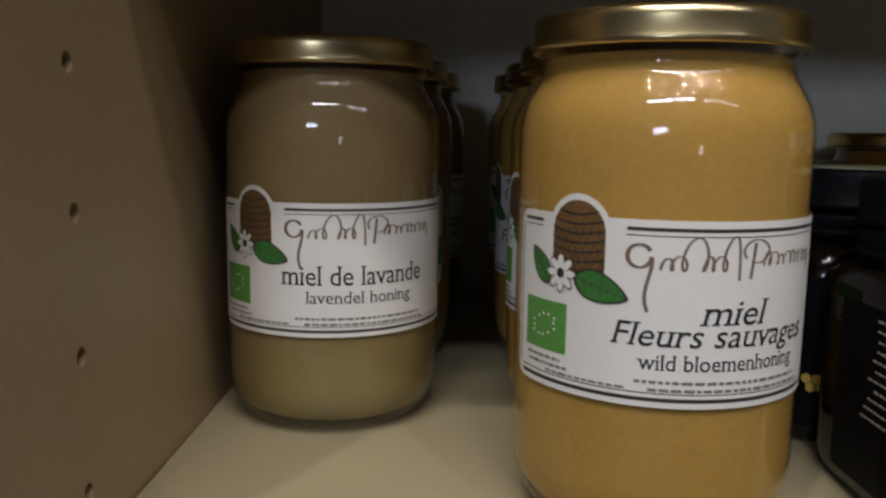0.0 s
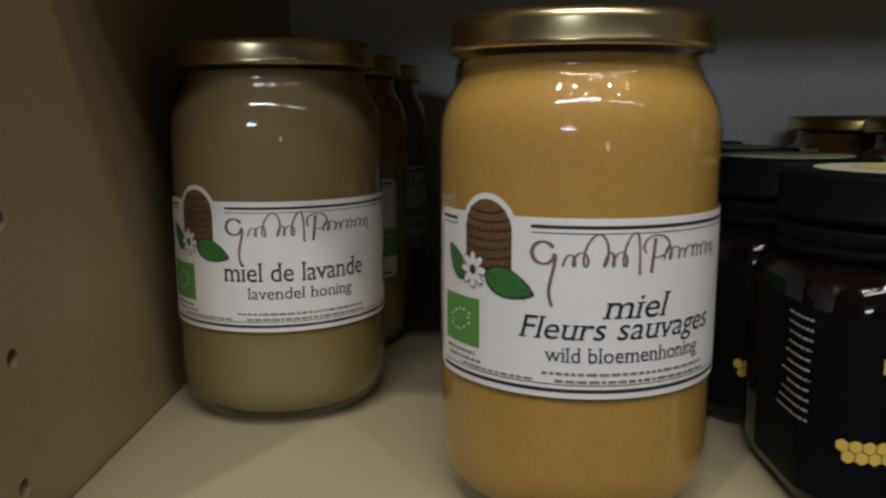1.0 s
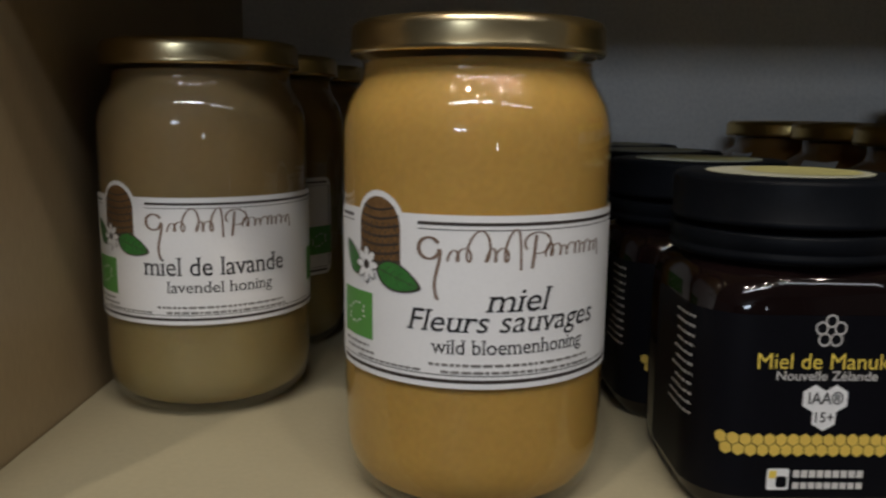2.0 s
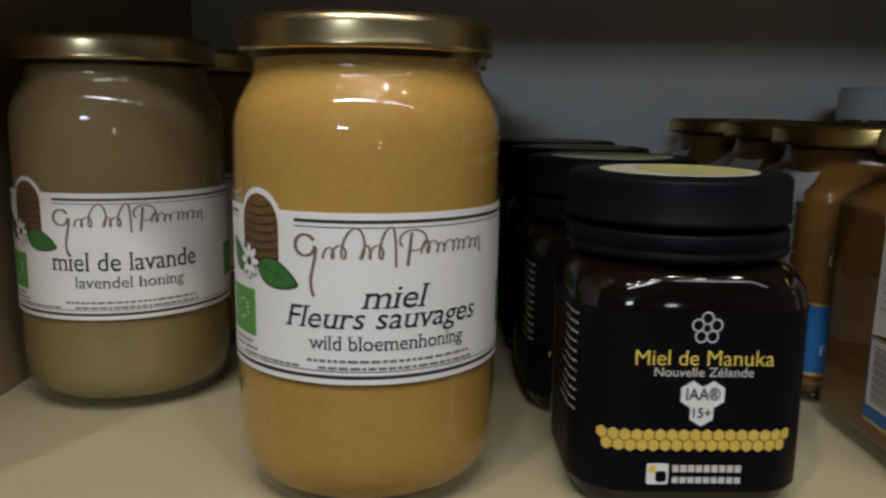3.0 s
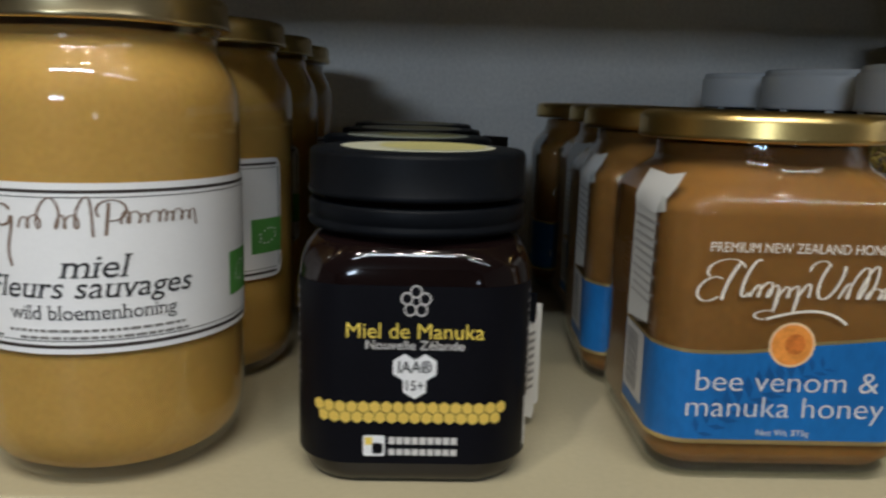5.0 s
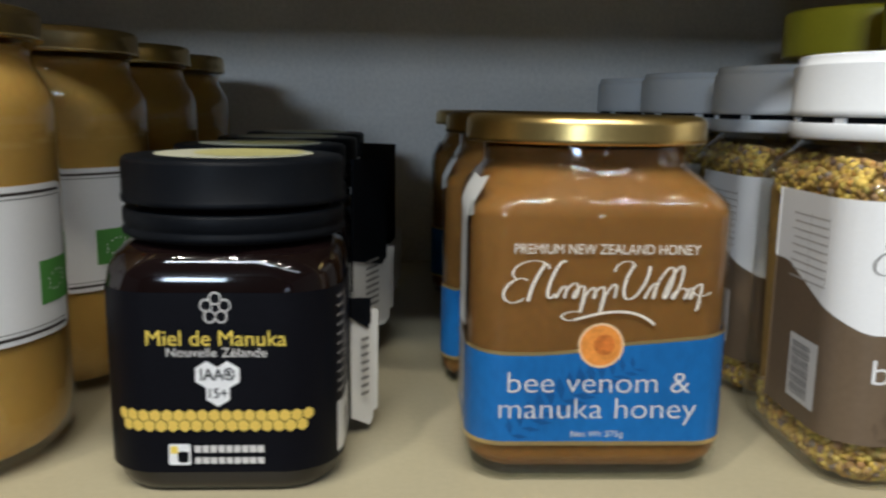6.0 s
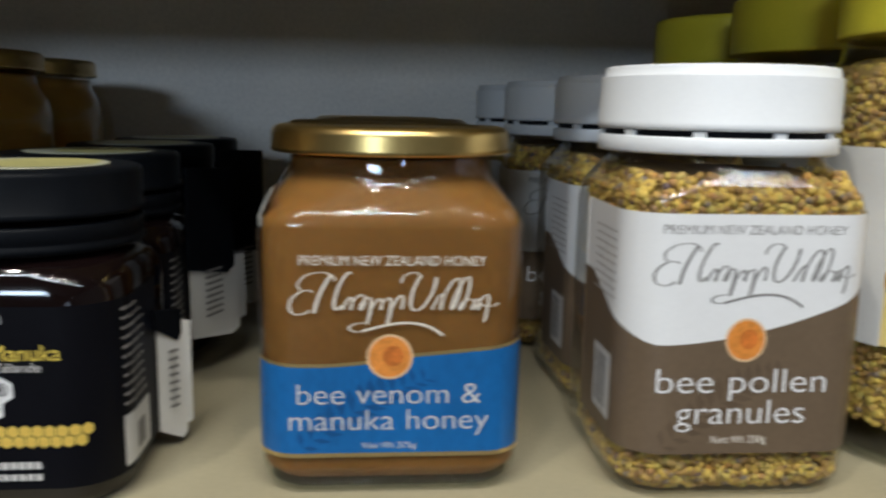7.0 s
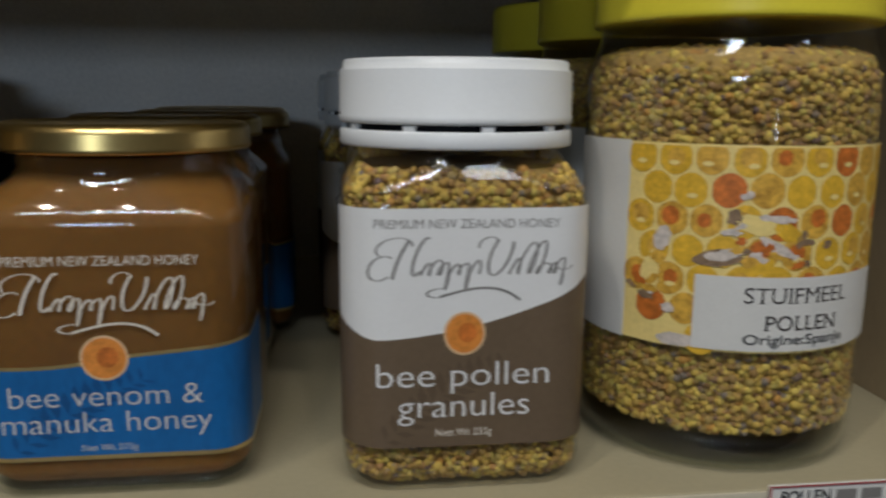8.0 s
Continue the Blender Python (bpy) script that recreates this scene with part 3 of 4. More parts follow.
# ---- black square jars ----
def black_jar():
    jar = new("manuka_honey_jar")
    hw, rc = 0.0308, 0.0150
    ring = lambda s, r, z: squircle(hw * s, hw * s, r, z, 8)
    body = [ring(0.84, 0.012, 0.0), ring(0.91, 0.0135, 0.0006), ring(0.955, 0.0145, 0.003), ring(0.985, rc, 0.007), ring(1, rc, 0.016), ring(1, rc, 0.0180), ring(1, rc, 0.0492), ring(0.999, rc, 0.0500), ring(0.985, 0.0160, 0.0540), ring(0.95, 0.018, 0.0570), ring(0.90, 0.022, 0.0592),
            ring(0.86, 0.0264, 0.0600), ring(0.86, 0.0264, 0.0690)]
    part("body", rings_bm(body), M["black_gloss"], jar, "glossy near-black jar body", True)
    collar = [(0.0284, 0.0606), (0.0296, 0.0608), (0.0303, 0.0614), (0.0304, 0.0624), (0.0298, 0.0630), (0.0298, 0.0635), (0.0301, 0.0639), (0.0301, 0.0668), (0.0297, 0.0674), (0.0288, 0.0675)]
    part("collar", turned(collar, 80), M["black_plastic"], jar, "black tamper ring", True)
    cap = [(0.0288, 0.0690), (0.0302, 0.0691), (0.0304, 0.0697), (0.0303, 0.0705), (0.0300, 0.0708), (0.0300, 0.0788), (0.0297, 0.0797), (0.0289, 0.0802), (0.0272, 0.0804)]
    part("lid", ribbed(cap, 160, 0.00022, 0.0709, 0.0784), M["black_plastic"], jar, "black ribbed plastic lid", True)
    disc = part("lid_label", turned([(0.0215, 0.0803), (0.0215, 0.08055), (0.0211, 0.0806)], 64), M["label_disc"], jar, "cream and yellow paper disc")
    bm = bmesh.new()
    bm.faces.new([bm.verts.new((x, y, 0.08072)) for x, y in oval(0.004, 0.001, 0.0150, 0.0180, 28)])
    part("disc_print", bm, M["disc_yellow"], disc, "yellow print on the disc")
    f = square_map(hw, hw, rc)
    lab = part("label", lay(poly_bm(rounded(-0.0640, 0.0640, 0.0060, 0.0500, 0.002)), f, 0.00015), M["black_label"], jar, "satin black wrap label", True)
    cx = 0.0004
    petals = []
    for k in range(5):
        a = math.pi / 2 + k * 2 * math.pi / 5
        px, pz = cx + 0.0024 * math.cos(a), 0.0463 + 0.0024 * math.sin(a)
        n = 14
        for i in range(n):
            a0, a1 = 2 * math.pi * i / n, 2 * math.pi * (i + 1) / n
            petals.append([(px + 0.0016 * math.cos(a0), pz + 0.0016 * math.sin(a0)), (px + 0.0016 * math.cos(a1), pz + 0.0016 * math.sin(a1)),
                           (px + 0.0012 * math.cos(a1), pz + 0.0012 * math.sin(a1)), (px + 0.0012 * math.cos(a0), pz + 0.0012 * math.sin(a0))])
    part("flower_mark", lay(poly_bm(*petals), f, 0.00024), M["ink_silver"], lab, "silver five-petal outline")
    part("lettering", lay(text_bm("Miel de Manuka", cx - 0.0174, cx + 0.0174, 0.0374, 0.0037, 0, 0.0), f, 0.00024), M["ink_yellow"], lab, "yellow letters")
    part("lettering", lay(text_bm("Nouvelle Z\u00e9lande", cx - 0.0125, cx + 0.0125, 0.0347, 0.0022, 0, 0.004), f, 0.00024), M["ink_silver"], lab, "silver letters")
    hexa = lambda x, z, r, t=0: [(x + r * math.cos(math.pi / 3 * k + t), z + r * math.sin(math.pi / 3 * k + t)) for k in range(6)]
    for k, (hx, hz) in enumerate(((-0.0026, 0.0303), (0.0026, 0.0303), (0.0, 0.0259))):
        part("grade_cell", lay(poly_bm(hexa(cx + hx, hz, 0.0034, math.pi / 6)), f, 0.00022 + 0.00004 * k), M["ink_white"], lab, "white six-sided cell")
    part("lettering", lay(text_bm("IAA\u00ae", cx - 0.0042, cx + 0.0044, 0.0291, 0.0028, 0, 0.012), f, 0.00042), M["ink_black"], lab)
    part("lettering", lay(text_bm("15+", cx - 0.0022, cx + 0.0024, 0.0247, 0.0024, 0, 0.012), f, 0.00042), M["ink_black"], lab)
    for row in range(2):
        for k in range(17 - row):
            part("cell", lay(poly_bm(hexa(cx - 0.0249 + 0.00297 * k + 0.0014 * row, 0.0203 - 0.00255 * row, 0.00158, math.pi / 6)), f, 0.00024, 0.0014), M["ink_hex"], lab)
    part("maker_mark", lay(poly_bm(rounded(cx - 0.0130, cx - 0.0074, 0.0079, 0.0132, 0.0006)), f, 0.00024), M["ink_white"], lab, "white square")
    part("maker_shape", lay(poly_bm(rect(cx - 0.0125, cx - 0.0106, 0.0108, 0.0127), ), f, 0.00028), M["ink_yellow"], lab)
    part("maker_shape", lay(poly_bm(rounded(cx - 0.0107, cx - 0.0079, 0.0085, 0.0113, 0.0008)), f, 0.00028), M["black_label"], lab)
    for z0, z1 in ((0.0110, 0.0128), (0.0082, 0.0098)):
        bars = [rect(cx - 0.0064 + 0.0020 * k, cx - 0.0064 + 0.0020 * k + 0.0016, z0, z1) for k in range(9)]
        tagged(part("maker_print", lay(poly_bm(*bars), f, 0.00024), M["ink_silver"], lab, "row of silver bars"), kind="stuff")
    rng = random.Random(8)
    bars = []
    for s in (-1, 1):
        for k in range(11):
            z = 0.0470 - 0.0024 * k
            w = rng.uniform(0.010, 0.017)
            a, b = (0.0335, 0.0335 + w) if s > 0 else (-0.0335 - w, -0.0335)
            x = a
            while x < b:
                word = rng.uniform(0.0008, 0.0026)
                bars.append(rect(x, min(x + word, b), z, z + 0.0006))
                x += word + 0.0005
    tagged(part("small_print", lay(poly_bm(*bars), f, 0.00024), M["ink_faint"], lab, "lines of small pale print"), kind="stuff")
    part("code_panel", lay(poly_bm(rect(0.0330, 0.0520, 0.0075, 0.0205)), f, 0.00024), M["sticker"], lab, "white code panel")
    part("code_block", lay(poly_bm(rect(0.0400, 0.0470, 0.0095, 0.0165)), f, 0.00028), M["ink_grey"], lab)
    return tagged(jar, "black square jar of manuka honey with a ribbed black lid", "honey jar", "manuka honey jars")


manuka = black_jar()
resize(manuka, 0.985, 1.06)
manuka.matrix_world = pose(0.2178, 0.0386, 0.0003, 0, 0, 0.5)
for x, y, turn in ((0.2132, 0.1030, 3), (0.2128, 0.1672, -2), (0.2120, 0.2315, 4)):
    copy_thing(manuka, pose(x, y, 0.0003, 0, 0, turn))


def leaf_bm(p, q, z0, z1, tip, thick=0.0005):
    """An upright card from p to q (x, y), its lower edge running to a tip."""
    (xa, ya), (xb, yb) = p, q
    d = math.hypot(xb - xa, yb - ya)
    nx, ny = -(yb - ya) / d * thick, (xb - xa) / d * thick
    out = [(0.0, z1), (1.0, z1 - 0.002), (1.0, z0 + tip * 0.15), (0.8, z0), (0.0, z0 + tip * 0.45)]
    bm = bmesh.new()
    rows = [[bm.verts.new((xa + (xb - xa) * t + ox + 0.0006 * math.sin(3 * t), ya + (yb - ya) * t + oy, z)) for t, z in out] for ox, oy in ((0, 0), (nx, ny))]
    n = len(out)
    bm.faces.new(rows[0])
    bm.faces.new(rows[1][::-1])
    for i in range(n):
        j = (i + 1) % n
        bm.faces.new((rows[0][j], rows[0][i], rows[1][i], rows[1][j]))
    bmesh.ops.recalc_face_normals(bm, faces=bm.faces[:])
    return bm


def hang_tag(x, y, z0, z1, long, out, top):
    """Peeling cards under a black seal that stand off the side of a jar."""
    tag = new("peeling_tag")
    part("card", leaf_bm((x, y), (x + out, y + long), z0, z1, 0.010), M["sticker"], tag, "white printed card")
    part("card", leaf_bm((x + 0.0012, y + long * 0.45), (x + out + 0.0014, y + long * 1.2), z0 + 0.004, z1 + 0.001, 0.004), M["sticker"], tag, "white printed card")
    part("seal", leaf_bm((x, y - 0.002), (x + out * 0.9, y + long * 0.9), z1 - 0.006, top, 0.012, 0.0009), M["black_plastic"], tag, "black plastic seal")
    prints = [rect(0.2 * long, 0.55 * long, z, z + 0.0010) for z in [z0 + 0.011 + 0.0024 * k for k in range(8)]]
    bm = poly_bm(*prints)
    for v in bm.verts:
        t = v.co.x / long
        v.co = Vector((x + out * t + 0.0016, y + long * t, v.co.y))
    tagged(part("small_print", bm, M["ink_grey"], tag), kind="stuff")
    return tagged(tag, "white printed cards peeling off under a black seal", "tag", "peeling tags")


hang_tag(0.2490, 0.0440, 0.0022, 0.0390, 0.0080, 0.0058, 0.0440)
hang_tag(0.2455, 0.1040, 0.0130, 0.0440, 0.0300, 0.0120, 0.0800)
hang_tag(0.2445, 0.1700, 0.0090, 0.0400, 0.0380, 0.0150, 0.0830)


# ---- square amber jars with a blue band ----
def wave_top(x, lo, hi, hw):
    t = (x + hw) / (2 * hw)
    return lo - 0.0012 * math.sin(math.pi * min(1, t * 1.7)) + (hi - lo) * t ** 1.6


def brand_strokes(z):
    """Slanted pen loops with two tall capitals and a flourish; they spell nothing."""
    arc = lambda cx, cz, rx, rz, a0, a1, w, n=22: ribbon([(cx + rx * math.cos(a0 + (a1 - a0) * k / n) + 0.35 * rz * math.sin(a0 + (a1 - a0) * k / n), cz + rz * math.sin(a0 + (a1 - a0) * k / n)) for k in range(n + 1)], w, 0.3)
    slope = lambda x0, z0, x1, z1, bow, w: ribbon([(x0 + (x1 - x0) * t + bow * math.sin(math.pi * t), z0 + (z1 - z0) * t) for t in [k / 12 for k in range(13)]], w, 0.4)
    pen = arc(-0.0222, z + 0.0018, 0.0030, 0.0030, 1.0, 5.6, 0.0006)
    pen += arc(-0.0190, z + 0.0066, 0.0042, 0.0026, 0.2, 3.9, 0.0005)
    pen += slope(-0.0196, z - 0.0008, -0.0156, z + 0.0086, -0.0006, 0.0008)
    pen += arc(-0.0128, z + 0.0046, 0.0014, 0.0046, 1.2, 5.4, 0.0007)
    pen += scribble(-0.0130, 0.0010, z, 0.0034, 6, {}, {2: 1.5, 4: 1.5}, 0.0006, 0.35, 5)
    pen += arc(0.0032, z + 0.0074, 0.0022, 0.0018, 0.6, 3.6, 0.0005)
    pen += arc(0.0062, z + 0.0050, 0.0024, 0.0052, 2.4, 6.9, 0.0007)
    pen += scribble(0.0082, 0.0215, z, 0.0034, 6, {1: 2.3, 2: 2.4}, {5: 1.4}, 0.0006, 0.35, 9)
    pen += arc(0.0222, z + 0.0020, 0.0022, 0.0012, 3.4, 6.0, 0.0005)
    pen += ribbon([(-0.0085 + 0.0195 * t, z - 0.0054 + 0.0022 * math.sin(2.6 * t) - 0.0022 * t ** 6) for t in [k / 16 for k in range(17)]], 0.0007, 0.8)
    pen += arc(-0.0086, z - 0.0044, 0.0028, 0.0011, 1.2, 4.8, 0.0006)
    return pen


def fern(x0, z0, x1, z1, long):
    """Leaflets along a bowed stem."""
    polys = []
    n = 13
    for k in range(n):
        t = k / (n - 1)
        x, z = x0 + (x1 - x0) * t, z0 + (z1 - z0) * t + 0.002 * math.sin(math.pi * t)
        d = long * (0.45 + 0.55 * math.sin(math.pi * (0.15 + 0.8 * t)))
        polys.append([(x, z), (x - 0.3 * d, z + 0.55 * d), (x - 0.15 * d, z + d), (x + 0.12 * d, z + 0.5 * d)])
        polys.append([(x, z), (x + 0.5 * d, z - 0.22 * d), (x + d, z - 0.12 * d), (x + 0.5 * d, z + 0.08 * d)])
    return polys


def venom_jar():
    jar = new("bee_venom_honey_jar")
    hw, rc = 0.0335, 0.0095
    ring = lambda s, r, z: squircle(hw * s, hw * s, r, z, 8)
    outer = [ring(0.85, 0.008, 0.001), ring(0.90, 0.009, 0.0), ring(0.96, rc, 0.0015), ring(1, rc, 0.006), ring(1, rc, 0.0075), ring(1, rc, 0.0672), ring(0.9995, rc, 0.0680), ring(0.985, 0.0105, 0.0704), ring(0.95, 0.013, 0.0724), ring(0.89, 0.0185, 0.0756),
             ring(0.84, 0.0250, 0.0782), ring(0.83, 0.0270, 0.0802), ring(0.83, 0.0275, 0.0855)]
    part("glass", rings_bm(outer, close_top=False), M["glass"], jar, "clear glass body with sloping shoulders", True)
    ins = 0.0007
    ring2 = lambda s, r, z: squircle(hw * s - ins, hw * s - ins, r, z, 8)
    fill = [ring2(0.84, 0.009, 0.0030), ring2(0.93, rc, 0.0036), ring2(0.985, rc, 0.0058), ring2(1, rc, 0.0072), ring2(1, rc, 0.0672), ring2(0.9995, rc, 0.0680), ring2(0.985, 0.0105, 0.0702), ring2(0.95, 0.013, 0.0722), ring2(0.89, 0.0185, 0.0753),
            ring2(0.84, 0.0240, 0.0779), ring2(0.83, 0.0262, 0.0802), ring2(0.83, 0.0266, 0.0832)]
    part("honey", rings_bm(fill), M["honey_amber"], jar, "amber honey", True)
    part("glass_floor", rings_bm([ring2(0.84, 0.008, 0.0006), ring2(0.92, rc, 0.0009), ring2(0.965, rc, 0.0024), ring2(0.93, rc, 0.0029)]), M["thick_glass"], jar, "thick clear glass base", True)
    lid = [(0.0300, 0.0846), (0.0324, 0.0843), (0.0330, 0.0850), (0.0328, 0.0857), (0.0327, 0.0890), (0.0324, 0.0902), (0.0314, 0.0911), (0.0298, 0.0915), (0.0288, 0.0910), (0.0270, 0.0908)]
    part("lid", turned(lid, 96), M["brass"], jar, "shiny gold twist-off lid", True)
    f = square_map(hw, hw, rc)
    n = 40
    wrap = 0.062
    xs = [-wrap + 2 * wrap * i / n for i in range(n + 1)]
    top = lambda x: wave_top(max(-hw, min(hw, x)), 0.0340, 0.0385, hw)
    band = part("label", lay(poly_bm([(x, 0.0112) for x in xs] + [(x, top(x)) for x in xs[::-1]]), f, 0.0002), M["blue"], jar, "cobalt blue printed band", True)
    part("gold_line", lay(poly_bm([(x, top(x)) for x in xs] + [(x, top(x) + 0.0009) for x in xs[::-1]], rect(-wrap, wrap, 0.0101, 0.0112)), f, 0.00022), M["ink_gold"], band, "thin gold border line")
    part("seal", lay(poly_bm(oval(-0.0005, 0.0360, 0.0058, 0.0057, 32)), f, 0.00030), M["pearl"], band, "round orange seal")
    part("seal_swirl", lay(poly_bm(oval(-0.0005, 0.0360, 0.0052, 0.0051, 32)), f, 0.00034), M["orange"], band)
    part("seal_heart", lay(poly_bm(oval(0.0003, 0.0362, 0.0026, 0.0026, 24)), f, 0.00037), M["cell_b"], band)
    part("lettering", lay(text_bm("bee venom &", -0.0236, 0.0226, 0.0239, 0.0054, 0, -0.010), f, 0.00028), M["ink_silver"], band, "pale letters")
    part("lettering", lay(text_bm("manuka honey", -0.0256, 0.0246, 0.0172, 0.0054, 0, -0.010), f, 0.00028), M["ink_silver"], band, "pale letters")
    part("net_weight", lay(text_bm("Net Wt 375g", -0.0072, 0.0062, 0.0124, 0.0016, 0, 0.0), f, 0.00028), M["ink_silver"], band, "small pale letters")
    part("fern_print", lay(poly_bm(*fern(-0.0225, 0.0128, 0.0080, 0.0300, 0.0062)), f, 0.00024), M["deep_blue"], band, "darker blue fern leaf print")
    part("lettering", lay(text_bm("PREMIUM NEW ZEALAND HONEY", -0.0228, 0.0230, 0.0587, 0.0024, 0, 0.0), f, 0.00025), M["ink_pale"], jar, "pale letters on the glass")
    strokes = [[(x * 1.04 + 0.0012, z) for x, z in p] for p in brand_strokes(0.0478)]
    part("brand_script", lay(poly_bm(*strokes), f, 0.00025), M["ink_pale"], jar, "pale flowing brand strokes on the glass")
    side = part("sticker", lay(poly_bm([(-0.0405, 0.0378), (-0.0390, 0.0660), (-0.0600, 0.0660), (-0.0612, 0.0350)]), f, 0.00035), M["sticker"], jar, "white side sticker")
    fold = bmesh.new()
    ys = [-0.0262, -0.0215, -0.0130, -0.0060, -0.0025]
    rows = [[fold.verts.new((x + (0.0016 if i == 0 else 0), y - (0.003 if i == 0 and z > 0.069 else 0), z + (0.0012 if i == 0 else 0))) for i, y in enumerate(ys)]
            for x, z in ((-0.0339, 0.0659), (-0.0340, 0.0688), (-0.0325, 0.0722), (-0.0305, 0.0758))]
    for ra, rb in zip(rows, rows[1:]):
        for i in range(len(ys) - 1):
            fold.faces.new((ra[i], ra[i + 1], rb[i + 1], rb[i]))
    part("sticker_fold", fold, M["sticker"], side, "sticker end creased over the shoulder", True)
    bars = [rect(-0.0585 + 0.0006 * (k % 3), -0.0375 - 0.002 * (k % 2), 0.0635 - 0.0023 * k, 0.0642 - 0.0023 * k) for k in range(10)]
    tagged(part("small_print", lay(poly_bm(*bars), f, 0.00045), M["ink_faint"], side), kind="stuff")
    code = part("code_panel", lay(poly_bm(rect(-0.0610, -0.0420, 0.0150, 0.0340)), f, 0.00035), M["ink_silver"], jar, "silver code sticker")
    tagged(part("bar_code", lay(poly_bm(*[rect(-0.0590, -0.0475, 0.0165 + 0.0008 * k, 0.0165 + 0.0008 * k + (0.0005 if k % 3 else 0.0003)) for k in range(20)]), f, 0.00042), M["ink_grey"], code), kind="stuff")
    return tagged(jar, "square glass jar of amber honey with blue band", "honey jar", "bee venom honey jars")


venom = venom_jar()
resize(venom, 1.04, 1.06)
venom.matrix_world = pose(0.3162, 0.0494, 0.0003, 0, 0, 0)
for x, y, turn in ((0.3130, 0.1205, -2), (0.3190, 0.1912, 2), (0.3130, 0.2620, -3)):
    copy_thing(venom, pose(x, y, 0.0003, 0, 0, turn))


# ---- pollen ----
def granules(name, spots, size, rng):
    """Loose granules at the given places as one mesh."""
    base = bmesh.new()
    bmesh.ops.create_icosphere(base, subdivisions=1, radius=1)
    vs = [v.co.copy() for v in base.verts]
    fs = [[v.index for v in f.verts] for f in base.faces]
    base.free()
    verts, faces = [], []
    for x, y, z in spots:
        s = size * rng.choice((0.62, 0.8, 0.95, 1.0, 1.1, 1.3)) * rng.uniform(0.9, 1.1)
        m = Euler((rng.uniform(0, 6), rng.uniform(0, 6), rng.uniform(0, 6))).to_matrix() @ Matrix.Diagonal((s, s * rng.uniform(0.88, 1.12), s * rng.uniform(0.85, 1.05)))
        o = len(verts)
        verts += [tuple(m @ v + Vector((x, y, z))) for v in vs]
        faces += [[o + i for i in f] for f in fs]
    me = bpy.data.meshes.new(name)
    me.from_pydata(verts, [], faces)
    me.materials.append(M["pollen"])
    for p in me.polygons:
        p.use_smooth = True
    return me


def pollen_jar():
    jar = new("bee_pollen_jar")
    hw, rc = 0.0340, 0.0130
    ring = lambda s, r, z: squircle(hw * s, hw * s, r, z, 8)
    outer = [ring(0.84, 0.010, 0.001), ring(0.90, 0.011, 0.0), ring(0.965, rc, 0.0018), ring(1, rc, 0.0065), ring(1, rc, 0.0080), ring(1, rc, 0.0708), ring(0.9995, rc, 0.0715), ring(0.985, 0.0145, 0.0755), ring(0.95, 0.019, 0.0790), ring(0.90, 0.0240, 0.0820),
             ring(0.88, 0.0295, 0.0845), ring(0.88, 0.0295, 0.0880)]
    part("body", rings_bm(outer, close_top=False), M["plastic"], jar, "clear plastic body", True)
    ins = 0.0028
    ring2 = lambda s, r, z: squircle(hw * s - ins, hw * s - ins, r, z, 8)
    core = [ring2(0.88, 0.010, 0.0020), ring2(0.97, rc, 0.0036), ring2(1, rc, 0.0700), ring2(0.96, 0.015, 0.0770), ring2(0.90, 0.022, 0.0805)]
    part("pollen", rings_bm(core), M["pollen_core"], jar, "packed pollen")
    rng = random.Random(12)
    f = square_map(hw - 0.0024, hw - 0.0024, rc - 0.0024)
    spots_at = []
    for z0, z1, count in ((0.0016, 0.0140, 1800), (0.0700, 0.0760, 1000)):
        for _ in range(count):
            u, z = rng.uniform(-0.075, 0.075), rng.uniform(z0, z1)
            x, y = f(u, rng.uniform(-0.0008, 0.0002))
            k = 1.0 if z > 0.0045 else 0.90 + 0.10 * max(0, z - 0.0016) / 0.0029
            spots_at.append((x * k, y * k, z))
    for _ in range(620):
        t = rng.random()
        x, y = f(rng.uniform(-0.075, 0.075), 0)
        k = 1.0 - 0.12 * t
        spots_at.append((x * k, y * k, 0.0755 + 0.0055 * t))
    ob = new("loose_pollen", granules("loose_pollen", spots_at, 0.00108, rng))
    ob.parent = jar
    tagged(ob, "yellow and brown pollen granules", kind="stuff")
    collar = [(0.0305, 0.0856), (0.0332, 0.0856), (0.0335, 0.0862), (0.0335, 0.0894), (0.0331, 0.0898), (0.0305, 0.0898)]
    part("tamper_ring", turned(collar, 80), M["white_plastic"], jar, "white tamper ring", True)
    for k in range(10):
        a = k * math.pi / 5 + 0.12
        bm = box_bm(-0.0016, 0.0016, -0.0006, 0.0006, 0.0897, 0.0912)
        bmesh.ops.transform(bm, matrix=pose(0.0324 * math.sin(a), -0.0324 * math.cos(a), 0, 0, 0, math.degrees(a)), verts=bm.verts[:])
        part("bridge", bm, M["white_plastic"], jar)
    # black ring stands in for the shade between tamper ring and lid
    part("neck", turned([(0.0312, 0.0880), (0.0316, 0.0885), (0.0316, 0.0930), (0.0310, 0.0935)], 64), M["black_plastic"], jar, "black ring standing in for shade under the lid")
    cap = [(0.0318, 0.0914), (0.0334, 0.0914), (0.0337, 0.0920), (0.0337, 0.0932), (0.0335, 0.0936), (0.0334, 0.1044), (0.0332, 0.1048), (0.0325, 0.1049), (0.0324, 0.1066), (0.0319, 0.1072), (0.0300, 0.1073)]
    part("lid", ribbed(cap, 180, 0.00012, 0.0934, 0.1045), M["white_plastic"], jar, "white ribbed plastic screw lid", True)
    fo = square_map(hw, hw, rc)
    n = 44
    wrap = 0.070
    xs = [-wrap + 2 * wrap * i / n for i in range(n + 1)]

